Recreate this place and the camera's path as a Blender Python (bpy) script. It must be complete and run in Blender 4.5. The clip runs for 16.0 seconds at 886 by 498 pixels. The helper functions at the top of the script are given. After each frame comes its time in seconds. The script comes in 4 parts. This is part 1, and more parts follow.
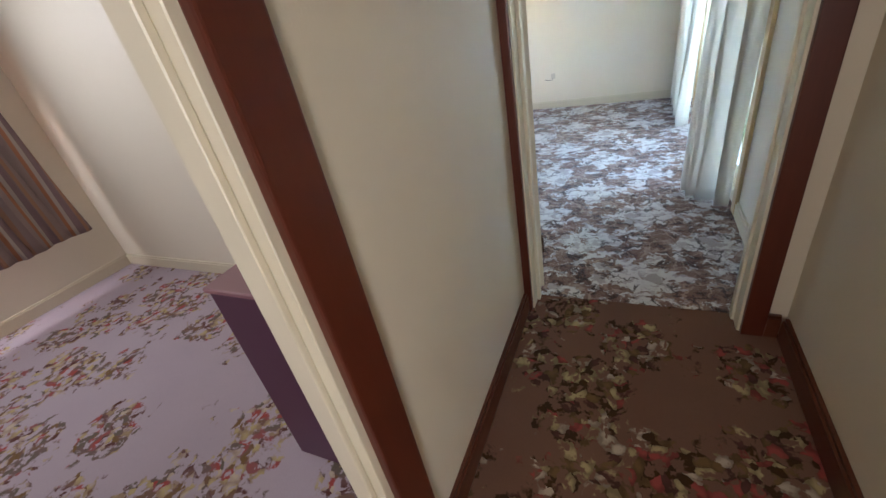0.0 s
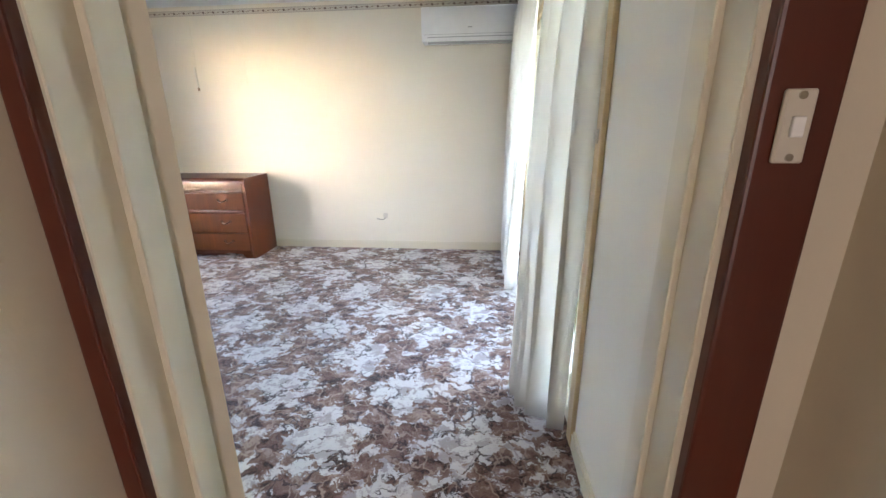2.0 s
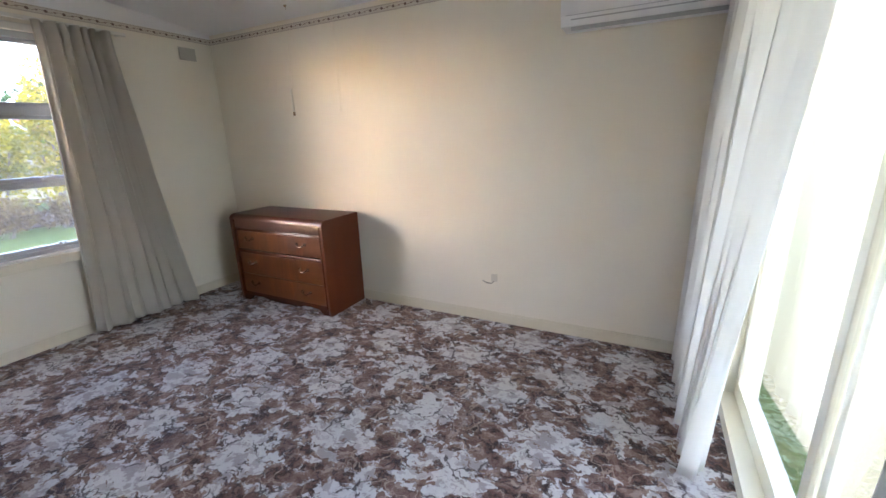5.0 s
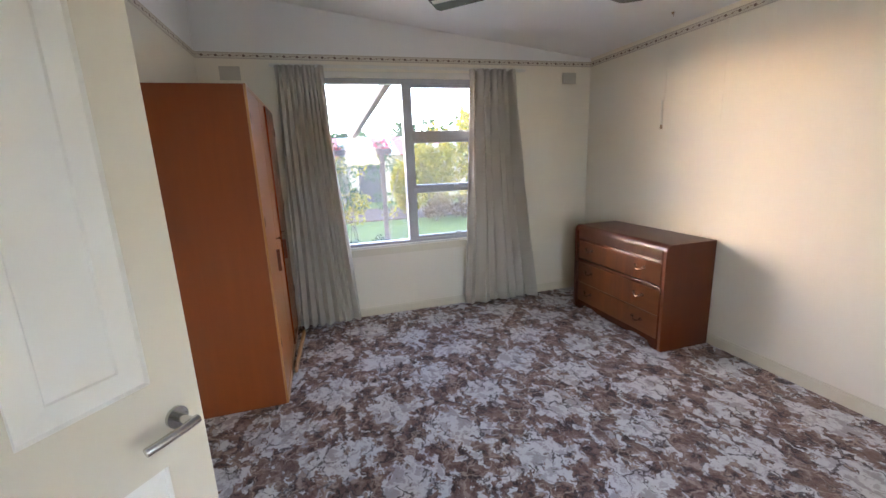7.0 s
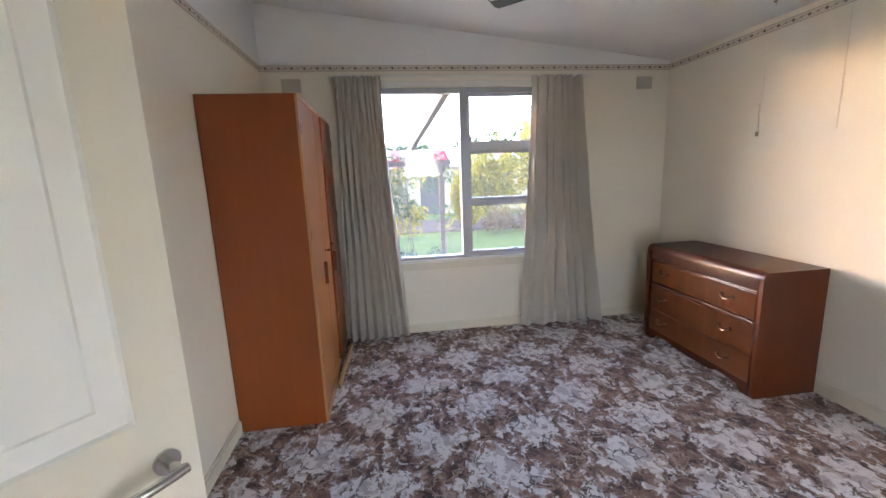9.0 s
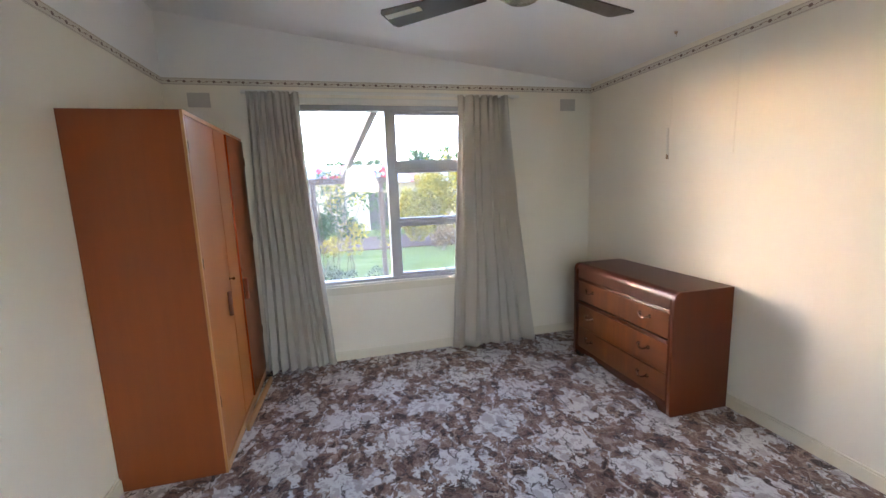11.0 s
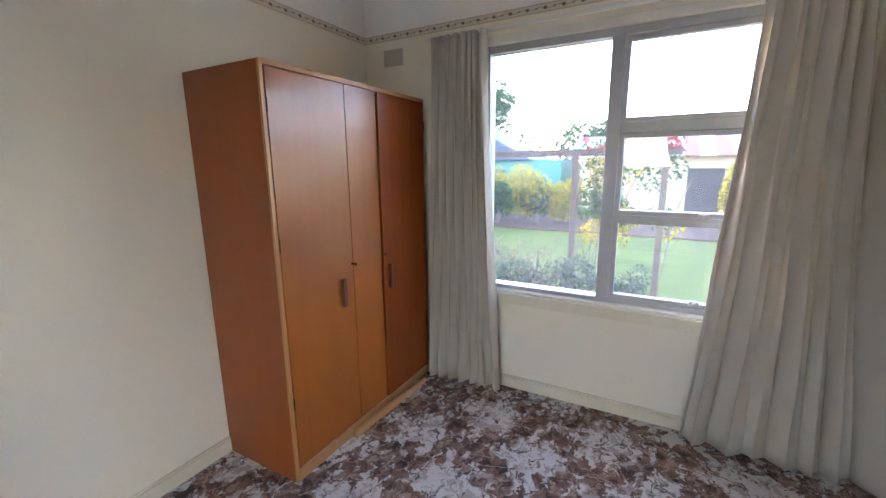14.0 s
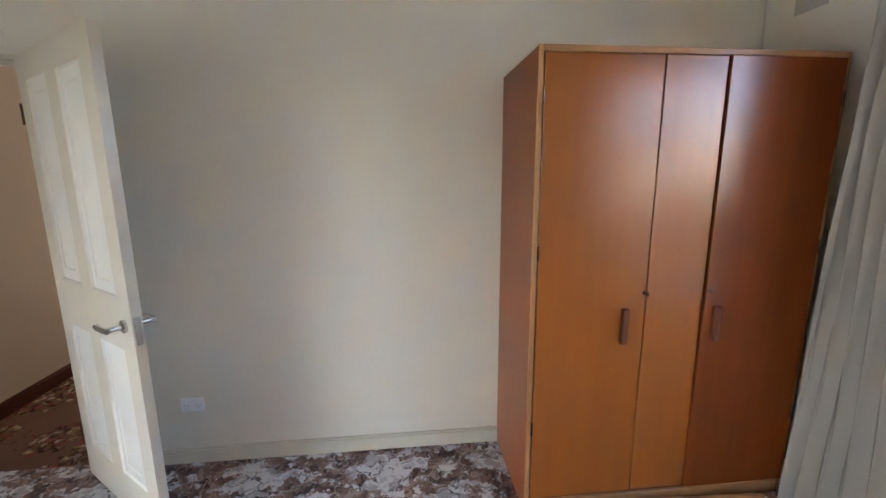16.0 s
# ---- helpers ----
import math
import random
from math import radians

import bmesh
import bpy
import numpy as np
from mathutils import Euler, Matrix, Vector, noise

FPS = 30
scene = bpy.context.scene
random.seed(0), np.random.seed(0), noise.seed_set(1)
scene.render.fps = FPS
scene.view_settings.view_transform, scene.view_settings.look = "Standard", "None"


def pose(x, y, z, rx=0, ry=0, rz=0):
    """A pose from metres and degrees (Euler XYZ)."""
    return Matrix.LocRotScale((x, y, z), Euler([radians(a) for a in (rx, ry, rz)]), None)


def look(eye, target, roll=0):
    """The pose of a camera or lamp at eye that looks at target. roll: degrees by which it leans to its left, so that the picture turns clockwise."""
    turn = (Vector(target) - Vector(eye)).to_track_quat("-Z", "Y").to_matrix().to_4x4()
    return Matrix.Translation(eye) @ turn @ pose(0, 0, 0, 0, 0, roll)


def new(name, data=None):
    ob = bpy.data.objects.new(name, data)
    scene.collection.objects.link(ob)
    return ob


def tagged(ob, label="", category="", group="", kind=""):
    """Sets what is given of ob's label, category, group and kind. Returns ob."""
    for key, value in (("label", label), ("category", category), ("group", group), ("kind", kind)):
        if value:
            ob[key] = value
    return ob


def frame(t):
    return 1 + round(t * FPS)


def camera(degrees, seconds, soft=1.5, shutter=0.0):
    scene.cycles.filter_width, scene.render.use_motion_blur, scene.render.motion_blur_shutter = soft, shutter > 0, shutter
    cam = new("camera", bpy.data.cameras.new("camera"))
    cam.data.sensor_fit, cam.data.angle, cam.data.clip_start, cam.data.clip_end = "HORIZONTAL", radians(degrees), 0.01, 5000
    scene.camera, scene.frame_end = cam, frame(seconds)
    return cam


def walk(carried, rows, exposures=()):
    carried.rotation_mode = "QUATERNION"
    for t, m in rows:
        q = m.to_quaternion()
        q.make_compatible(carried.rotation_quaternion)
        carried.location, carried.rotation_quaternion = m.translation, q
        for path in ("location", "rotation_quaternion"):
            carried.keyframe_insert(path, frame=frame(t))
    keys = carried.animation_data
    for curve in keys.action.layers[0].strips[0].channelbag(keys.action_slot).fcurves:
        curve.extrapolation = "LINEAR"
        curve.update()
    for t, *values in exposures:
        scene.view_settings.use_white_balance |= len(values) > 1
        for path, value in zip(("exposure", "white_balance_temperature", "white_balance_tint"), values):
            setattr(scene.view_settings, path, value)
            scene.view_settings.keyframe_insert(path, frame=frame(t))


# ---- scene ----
cam = camera(94.9, 16.0)
PATH = [
    (0, (-1.648, -2.524, 1.297), (-0.123, -1.701, 0.298), -11.8),
    (0.5, (-1.53, -2.608, 1.339), (0.208, -2.227, 0.427), -6.1),
    (1, (-1.256, -2.668, 1.314), (0.59, -2.434, 0.58), -1.9),
    (1.5, (-0.941, -2.673, 1.33), (0.947, -2.46, 0.706), -0.6),
    (2, (-0.623, -2.669, 1.358), (1.277, -2.48, 0.763), -0.6),
    (2.5, (-0.330, -2.693, 1.349), (1.576, -2.468, 0.785), -1.3),
    (3, (-0.094, -2.703, 1.358), (1.803, -2.464, 0.77), -1.1),
    (3.2, (0.022, -2.682, 1.368), (1.921, -2.431, 0.792), -0.9),
    (5.3, (0.903, -2.642, 1.483), (2.52, -1.586, 0.965), -2.1),
    (5.5, (0.945, -2.651, 1.479), (2.482, -1.473, 0.977), -2.2),
    (6, (0.96, -2.66, 1.506), (2.236, -1.196, 1.028), -2.2),
    (6.5, (0.943, -2.627, 1.518), (1.866, -0.913, 1.061), -2.4),
    (7, (0.875, -2.6, 1.53), (1.418, -0.725, 1.095), -2.4),
    (7.5, (0.832, -2.602, 1.544), (0.972, -0.652, 1.124), -2.5),
    (8, (0.76, -2.59, 1.559), (0.663, -0.638, 1.136), -2.3),
    (8.5, (0.806, -2.548, 1.557), (0.797, -0.599, 1.109), -2.2),
    (9, (0.974, -2.411, 1.522), (1.238, -0.463, 1.154), -2.2),
    (9.2, (1.038, -2.338, 1.549), (1.402, -0.397, 1.235), -2.3),
    (11.3, (1.269, -2.326, 1.561), (1.751, -0.41, 1.252), -2.1),
    (11.5, (1.298, -2.297, 1.558), (1.716, -0.371, 1.217), -1.6),
    (12, (1.436, -2.09, 1.546), (1.569, -0.134, 1.152), -1.1),
    (12.5, (1.603, -1.881, 1.544), (1.431, 0.068, 1.128), -0.8),
    (13, (1.826, -1.665, 1.548), (1.381, 0.239, 1.128), -0.7),
    (13.5, (1.944, -1.409, 1.539), (1.284, 0.429, 1.111), -0.5),
    (14, (2.016, -1.183, 1.547), (1.076, 0.535, 1.143), -0.6),
    (14.5, (2.101, -0.977, 1.566), (0.884, 0.558, 1.163), -0.2),
    (15, (2.103, -0.748, 1.522), (0.598, 0.513, 1.143), -0.3),
    (15.5, (2.064, -0.549, 1.501), (0.250, 0.198, 1.146), -0.0),
    (15.8, (2.056, -0.494, 1.5), (0.121, -0.114, 1.165), -0.0),
    (16, (2.077, -0.517, 1.518), (0.121, -0.317, 1.152), -0.4),
]
walk(cam, [(t, look(eye, target, roll)) for t, eye, target, roll in PATH],
     exposures=[(0.0, 3.45, 5950, 13), (0.8, 3.8, 6050, 15), (1.8, 3.85, 6300, 19), (2.5, 3.85, 6450, 22), (3.2, 3.75, 6500, 23), (5.3, 3.05, 6450, 25), (7.0, 3.15, 6550, 27), (9.0, 3.2, 6600, 28), (11.5, 3.25, 6500, 25), (13.5, 3.2, 6500, 26), (15.0, 3.2, 6600, 28), (16.0, 3.4, 6500, 26)])

# ---- plan, in metres: x east, y north, floor at 0 ----
XE = 3.725            # east wall
YN = 1.36             # north wall with the window
YS = -3.085           # south wall with the glass door
WT = 0.13             # thickness of the west wall
HN = -2.095           # north side of the hall
ZW, ZE = 2.93, 2.49   # ceiling height at the west and the east wall
GROUND = -0.5
DOOR_Y0, DOOR_Y1, DOOR_H = -2.96, -2.12, 2.04
WIN = (0.92, 2.72, 0.70, 2.27)      # north window: x0, x1, z0, z1
GLS = (0.93, 3.30, 0.04, 2.10)      # south glass door
R2_DOOR = (-2.06, -1.30)            # door of the second bedroom, in the hall's north wall


def ceil_z(x):
    return ZW + (ZE - ZW) * max(0.0, min(1.0, x / XE))


# ---- world and sun ----
SUN_EL, SUN_AZ = 11.0, -46.0        # azimuth clockwise from +y
world = bpy.data.worlds.new("world")
scene.world = world
world.use_nodes = True
wn = world.node_tree
bg = wn.nodes["Background"]
sky = wn.nodes.new("ShaderNodeTexSky")
sky.sky_type, sky.sun_disc = "NISHITA", False
sky.sun_elevation, sky.sun_rotation = radians(SUN_EL), radians(SUN_AZ % 360)
sky.dust_density, sky.air_density = 0.25, 0.75
wn.links.new(sky.outputs[0], bg.inputs[0])
bg.inputs[1].default_value = 0.50
sun = new("sun", bpy.data.lights.new("sun", "SUN"))
sun.data.energy, sun.data.angle, sun.data.color = 0.036, radians(24), (1.0, 0.82, 0.58)
az, el = radians(SUN_AZ), radians(SUN_EL)
sun.matrix_world = look((math.sin(az) * math.cos(el) * 20, math.cos(az) * math.cos(el) * 20, math.sin(el) * 20), (0, 0, 0))


def area(name, eye, target, w, h, watts, color):
    lamp = new(name, bpy.data.lights.new(name, "AREA"))
    lamp.data.shape, lamp.data.size, lamp.data.size_y = "RECTANGLE", w, h
    lamp.data.energy, lamp.data.color = watts, color
    lamp.matrix_world = look(eye, target)
    return lamp


# daylight through the south glass door; the second room's lamp stands behind its curtain
area("door_daylight", (2.07, YS - 0.30, 1.1), (1.7, 0, 1.0), 2.4, 1.9, 1.5, (1.0, 0.93, 0.86))
# fill lamp added to brighten the hall; the wall behind it has no opening
area("hall_fill", (-2.9, YS + 0.04, 1.1), (-2.55, HN, 1.0), 0.75, 1.9, 4.5, (1.0, 0.95, 0.90))
area("second_room_daylight", (-1.35, 0.98, 1.45), (-1.35, -1.0, 0.9), 1.1, 1.1, 6.5, (1.0, 0.97, 0.95))


# ---- materials ----
class Mat:
    """A small writer of node materials."""

    def __init__(self, name, rough=0.6, metal=0.0, spec=0.5):
        self.m = bpy.data.materials.new(name)
        self.m.use_nodes = True
        self.t = self.m.node_tree
        self.b = self.t.nodes["Principled BSDF"]
        self.b.inputs["Roughness"].default_value = rough
        self.b.inputs["Metallic"].default_value = metal
        self.b.inputs["Specular IOR Level"].default_value = spec
        self.tc = self.t.nodes.new("ShaderNodeTexCoord")

    def put(self, socket, value):
        if isinstance(value, bpy.types.NodeSocket):
            self.t.links.new(value, socket)
        elif isinstance(value, (tuple, list)) and len(value) == 3 and socket.type == "RGBA":
            socket.default_value = (*value, 1)
        elif value is not None:
            socket.default_value = value

    def mapped(self, scale=(1, 1, 1), rot=(0, 0, 0), loc=(0, 0, 0), space="Object"):
        n = self.t.nodes.new("ShaderNodeMapping")
        self.t.links.new(self.tc.outputs[space], n.inputs[0])
        n.inputs["Scale"].default_value = scale
        n.inputs["Rotation"].default_value = [radians(a) for a in rot]
        n.inputs["Location"].default_value = loc
        return n.outputs[0]

    def noise(self, vec, scale, detail=4.0, rough=0.55, distort=0.0, color=False):
        n = self.t.nodes.new("ShaderNodeTexNoise")
        self.put(n.inputs["Vector"], vec)
        n.inputs["Scale"].default_value, n.inputs["Detail"].default_value = scale, detail
        n.inputs["Roughness"].default_value, n.inputs["Distortion"].default_value = rough, distort
        return n.outputs[1 if color else 0]

    def voronoi(self, vec, scale, feature="F1", out="Distance", rand=1.0):
        n = self.t.nodes.new("ShaderNodeTexVoronoi")
        n.feature = feature
        self.put(n.inputs["Vector"], vec)
        n.inputs["Scale"].default_value = scale
        n.inputs["Randomness"].default_value = rand
        return n.outputs[out]

    def math(self, op, a, b=0.0, c=None, clamp=False):
        n = self.t.nodes.new("ShaderNodeMath")
        n.operation, n.use_clamp = op, clamp
        self.put(n.inputs[0], a), self.put(n.inputs[1], b)
        if c is not None:
            self.put(n.inputs[2], c)
        return n.outputs[0]

    def vec(self, op, a, b):
        n = self.t.nodes.new("ShaderNodeVectorMath")
        n.operation = op
        self.put(n.inputs[0], a)
        if op == "SCALE":
            self.put(n.inputs["Scale"], b)
        else:
            self.put(n.inputs[1], b)
        return n.outputs[0]

    def xyz(self, v):
        n = self.t.nodes.new("ShaderNodeSeparateXYZ")
        self.put(n.inputs[0], v)
        return n.outputs

    def ramp(self, fac, stops, interp="LINEAR"):
        n = self.t.nodes.new("ShaderNodeValToRGB")
        n.color_ramp.interpolation = interp
        self.put(n.inputs[0], fac)
        e = n.color_ramp.elements
        while len(e) < len(stops):
            e.new(0.5)
        for k, (p, c) in zip(e, stops):
            k.position = p
            k.color = (*c, 1) if isinstance(c, tuple) else (c, c, c, 1)
        return n.outputs[0]

    def mix(self, fac, a, b, kind="MIX"):
        n = self.t.nodes.new("ShaderNodeMix")
        n.data_type, n.blend_type = "RGBA", kind
        self.put(n.inputs[0], fac), self.put(n.inputs[6], a), self.put(n.inputs[7], b)
        return n.outputs[2]

    def bump(self, height, strength=0.3, dist=0.01):
        n = self.t.nodes.new("ShaderNodeBump")
        n.inputs["Strength"].default_value, n.inputs["Distance"].default_value = strength, dist
        self.put(n.inputs["Height"], height)
        self.t.links.new(n.outputs[0], self.b.inputs["Normal"])

    def color(self, c):
        self.put(self.b.inputs["Base Color"], c)
        return self

    def rough(self, r):
        self.put(self.b.inputs["Roughness"], r)


def painted(name, col, col2, rough=0.55, bump=0.15, scale=1.2):
    k = Mat(name, rough)
    v = k.mapped()
    k.color(k.mix(k.ramp(k.noise(v, scale, 5), [(0.3, 0.0), (0.7, 1.0)]), col, col2))
    k.bump(k.math("ADD", k.noise(v, 180, 3), k.math("MULTIPLY", k.noise(v, 22, 3), 0.8)), bump, 0.004)
    return k.m


def wood(name, dark, light, axis="z", rough=0.35, grain=1.0, figure=0.6):
    """Veneer or timber whose grain runs along one axis."""
    k = Mat(name, rough)
    s = {"x": (0.5, 9, 9), "y": (9, 0.5, 9), "z": (9, 9, 0.5)}[axis]
    v = k.mapped(tuple(a * 1.6 for a in s))
    fine = k.noise(k.mapped(tuple(a * 9 for a in s)), 2.2, 4, 0.6)
    streak = k.noise(v, 1.6, 4, 0.6, 0.3)
    warp = k.noise(k.mapped(tuple(a * 0.35 for a in s)), 1.1, 2, 0.4)
    rings = k.math("ADD", k.math("MULTIPLY", k.math("SINE", k.math("MULTIPLY", warp, 38.0 * grain)), 0.5), 0.5)
    f = k.math("ADD", k.math("MULTIPLY", rings, figure * 0.22), k.math("ADD", k.math("MULTIPLY", fine, 0.14), k.math("ADD", 0.12, k.math("MULTIPLY", streak, 0.50))))
    big = k.noise(k.mapped(), 1.2, 2)
    f = k.math("ADD", f, k.math("MULTIPLY", k.math("SUBTRACT", big, 0.5), 0.4))
    k.color(k.ramp(f, [(0.15, dark), (0.85, light)]))
    k.rough(rough)
    k.bump(streak, 0.01, 0.0005)
    return k.m


def flat(name, col, rough=0.5, metal=0.0, bump=0.05):
    k = Mat(name, rough, metal)
    n = k.noise(k.mapped(), 14, 4)
    k.color(k.mix(k.math("MULTIPLY", n, 0.35), col, tuple(c * 0.72 for c in col)))
    if bump:
        k.bump(k.noise(k.mapped(), 90, 3), bump, 0.002)
    return k.m


def blotch_carpet(name):
    """Worn carpet: pale leaf-like patches on a slanting net of browns, with fine dark twigs."""
    k = Mat(name, 0.95, spec=0.1)
    p = k.mapped()
    warp = k.vec("SUBTRACT", k.noise(p, 5.5, 4, 0.6, color=True), (0.5, 0.5, 0.5))
    q = k.vec("ADD", p, k.vec("SCALE", warp, 0.13))
    mid = k.vec("SUBTRACT", k.noise(p, 22, 3, 0.6, color=True), (0.5, 0.5, 0.5))
    q2 = k.vec("ADD", q, k.vec("SCALE", mid, 0.055))
    x, y = k.xyz(q2)[0:2]
    w = 2 * math.pi / LATTICE
    a = k.math("COSINE", k.math("MULTIPLY", k.math("SUBTRACT", k.math("ADD", x, y), 0.20), w))
    b = k.math("COSINE", k.math("MULTIPLY", k.math("SUBTRACT", k.math("SUBTRACT", x, y), 0.15), w))
    net = k.math("MULTIPLY", k.math("ADD", k.math("MINIMUM", a, b), 0.42), 0.115)
    q3 = k.vec("MULTIPLY", q2, (1.5, 0.85, 1.0))
    blot = k.noise(q3, 5.0, 3, 0.5)
    leafy = k.noise(k.vec("ADD", q3, (7, 3, 0)), 13, 4, 0.6)
    f = k.math("ADD", 0.490, net)
    f = k.math("ADD", f, k.math("MULTIPLY", k.math("SUBTRACT", blot, 0.5), 0.34))
    f = k.math("ADD", f, k.math("MULTIPLY", k.math("SUBTRACT", leafy, 0.5), 0.95))
    n1 = k.noise(k.vec("ADD", q3, (2, 9, 0)), 11, 4, 0.62)
    browns = k.ramp(n1, [(0.38, (0.045, 0.020, 0.016)), (0.43, (0.095, 0.045, 0.032)), (0.44, (0.150, 0.075, 0.055)), (0.50, (0.185, 0.095, 0.070)),
                         (0.52, (0.250, 0.145, 0.110)), (0.57, (0.225, 0.130, 0.100)), (0.60, (0.36, 0.25, 0.20)), (0.68, (0.42, 0.31, 0.26))])
    n2 = k.noise(k.vec("ADD", q3, (11, 4, 0)), 9, 4, 0.6)
    pales = k.ramp(n2, [(0.38, (0.44, 0.385, 0.38)), (0.44, (0.50, 0.45, 0.445)), (0.455, (0.69, 0.665, 0.65)), (0.56, (0.77, 0.75, 0.73)),
                        (0.575, (0.56, 0.515, 0.51)), (0.66, (0.50, 0.45, 0.44))])
    tones = k.mix(k.ramp(f, [(0.492, 0.0), (0.502, 1.0)]), browns, pales)
    rim = k.math("MULTIPLY", k.ramp(f, [(0.455, 0.0), (0.462, 1.0)]), k.ramp(f, [(0.478, 1.0), (0.486, 0.0)]))
    tones = k.mix(k.math("MULTIPLY", rim, 0.45), tones, (0.40, 0.295, 0.25))
    # thin dark twigs
    tv = k.voronoi(q3, 7.0, "DISTANCE_TO_EDGE")
    twig = k.math("MULTIPLY", k.ramp(tv, [(0.016, 1.0), (0.042, 0.0)]), k.ramp(k.noise(p, 7, 2), [(0.46, 0.0), (0.51, 1.0)]))
    tones = k.mix(k.math("MULTIPLY", twig, 0.88), tones, (0.05, 0.028, 0.03))
    pale = k.math("MULTIPLY", k.ramp(k.voronoi(k.vec("ADD", q2, (5.3, 2.1, 0)), 8, "DISTANCE_TO_EDGE"), [(0.015, 1.0), (0.04, 0.0)]),
                  k.ramp(k.noise(p, 5, 2), [(0.40, 0.0), (0.48, 1.0)]))
    inside = k.ramp(f, [(0.465, 1.0), (0.49, 0.0)])
    tones = k.mix(k.math("MULTIPLY", k.math("MULTIPLY", pale, inside), 0.75), tones, (0.50, 0.37, 0.29))
    tuft = k.noise(p, 420, 2)
    worn = k.noise(p, 1.1, 3)
    tones = k.mix(k.math("MULTIPLY", tuft, 0.30), tones, (0.45, 0.41, 0.40), "MULTIPLY")
    tones = k.mix(k.math("MULTIPLY", worn, 0.22), tones, (0.7, 0.66, 0.62), "MULTIPLY")
    k.color(tones)
    k.b.inputs["Sheen Weight"].default_value = 0.25
    k.bump(tuft, 0.5, 0.006)
    return k.m


def rose_carpet(name, ground, ground2, outline=(0.05, 0.03, 0.02), leaf=(0.05, 0.045, 0.02)):
    """Plain-ground carpet strewn with bunches of roses and leaves."""
    k = Mat(name, 0.95, spec=0.1)
    p = k.mapped()
    warp = k.vec("SUBTRACT", k.noise(p, 9, 4, color=True), (0.5, 0.5, 0.5))
    q = k.vec("ADD", p, k.vec("SCALE", warp, 0.09))
    base = k.mix(k.noise(p, 3, 4), ground, ground2)
    bunch = k.ramp(k.math("ADD", k.voronoi(q, 3.6, rand=0.9), k.math("MULTIPLY", k.math("SUBTRACT", k.noise(q, 14, 3), 0.5), 0.9)),
                   [(0.50, 1.0), (0.56, 0.0)])
    cell = k.voronoi(q, 26, out="Color")
    hue = k.xyz(cell)[0]
    petal = k.ramp(hue, [(0.0, leaf), (0.26, (0.20, 0.12, 0.05)), (0.42, (0.50, 0.40, 0.20)),
                         (0.62, (0.55, 0.45, 0.34)), (0.74, (0.38, 0.08, 0.07)), (0.86, (0.12, 0.05, 0.04))], "CONSTANT")
    edge = k.voronoi(q, 26)
    petal = k.mix(k.ramp(edge, [(0.30, 0.0), (0.65, 0.55)]), petal, outline)
    gap = k.ramp(k.noise(q, 30, 2), [(0.43, 0.0), (0.5, 1.0)])
    c = k.mix(k.math("MULTIPLY", bunch, gap), base, petal)
    tuft = k.noise(p, 420, 2)
    c = k.mix(k.math("MULTIPLY", tuft, 0.3), c, (0.2, 0.15, 0.14), "MULTIPLY")
    k.color(c)
    k.bump(tuft, 0.5, 0.006)
    return k.m


LATTICE = 0.66        # spacing of the carpet's slanting bands, metres
M_WALL = painted("cream_wall_paint", (0.77, 0.71, 0.59), (0.74, 0.68, 0.56), 0.5)
M_HALL = painted("beige_hall_paint", (0.66, 0.585, 0.46), (0.63, 0.555, 0.43), 0.55, 0.08)
M_CEIL = painted("ceiling_paint", (0.80, 0.79, 0.775), (0.77, 0.76, 0.745), 0.8, 0.08)
M_TRIM = painted("cream_gloss_trim", (0.70, 0.64, 0.50), (0.66, 0.60, 0.46), 0.3, 0.03, 3)
M_WFRAME = painted("white_gloss_trim", (0.72, 0.70, 0.64), (0.66, 0.64, 0.58), 0.3, 0.03, 3)
M_SASH = painted("grey_metal_sash", (0.42, 0.43, 0.45), (0.37, 0.38, 0.40), 0.35, 0.02, 6)
M_DOOR = painted("cream_door_paint", (0.69, 0.62, 0.49), (0.66, 0.59, 0.46), 0.28, 0.05, 2)
M_DOORP = painted("pale_door_panel_paint", (0.80, 0.765, 0.68), (0.77, 0.735, 0.65), 0.28, 0.05, 2)
M_STAIN = wood("dark_stained_timber", (0.055, 0.009, 0.004), (0.115, 0.024, 0.010), "z", 0.36)
M_SKIRT = wood("dark_stained_skirting", (0.06, 0.016, 0.008), (0.13, 0.04, 0.018), "x", 0.3)
M_PINE = wood("honey_timber", (0.58, 0.41, 0.21), (0.72, 0.55, 0.32), "z", 0.35)
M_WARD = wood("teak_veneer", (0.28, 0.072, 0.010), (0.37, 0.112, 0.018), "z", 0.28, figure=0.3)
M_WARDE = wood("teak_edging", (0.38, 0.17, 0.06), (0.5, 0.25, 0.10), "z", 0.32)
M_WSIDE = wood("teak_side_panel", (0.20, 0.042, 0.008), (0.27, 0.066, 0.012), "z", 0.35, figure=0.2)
M_PULL = wood("dark_pull", (0.10, 0.022, 0.008), (0.16, 0.042, 0.014), "z", 0.5)
M_PLINTH = wood("pale_plinth", (0.40, 0.20, 0.08), (0.55, 0.31, 0.14), "y", 0.5)
M_CHEST = wood("walnut_veneer", (0.034, 0.0065, 0.002), (0.085, 0.017, 0.004), "y", 0.32, 1.2)
M_DRAW = wood("golden_walnut_veneer", (0.080, 0.018, 0.003), (0.180, 0.050, 0.008), "y", 0.33, 1.2)
# the same teak with the shade beside the curtain put into its colour
M_WARDSHADE = wood("shaded_teak_veneer", (0.17, 0.034, 0.006), (0.25, 0.058, 0.011), "z", 0.27, figure=0.4)
M_BURR = wood("burr_walnut_veneer", (0.060, 0.011, 0.002), (0.240, 0.070, 0.011), "z", 0.36, 1.4)
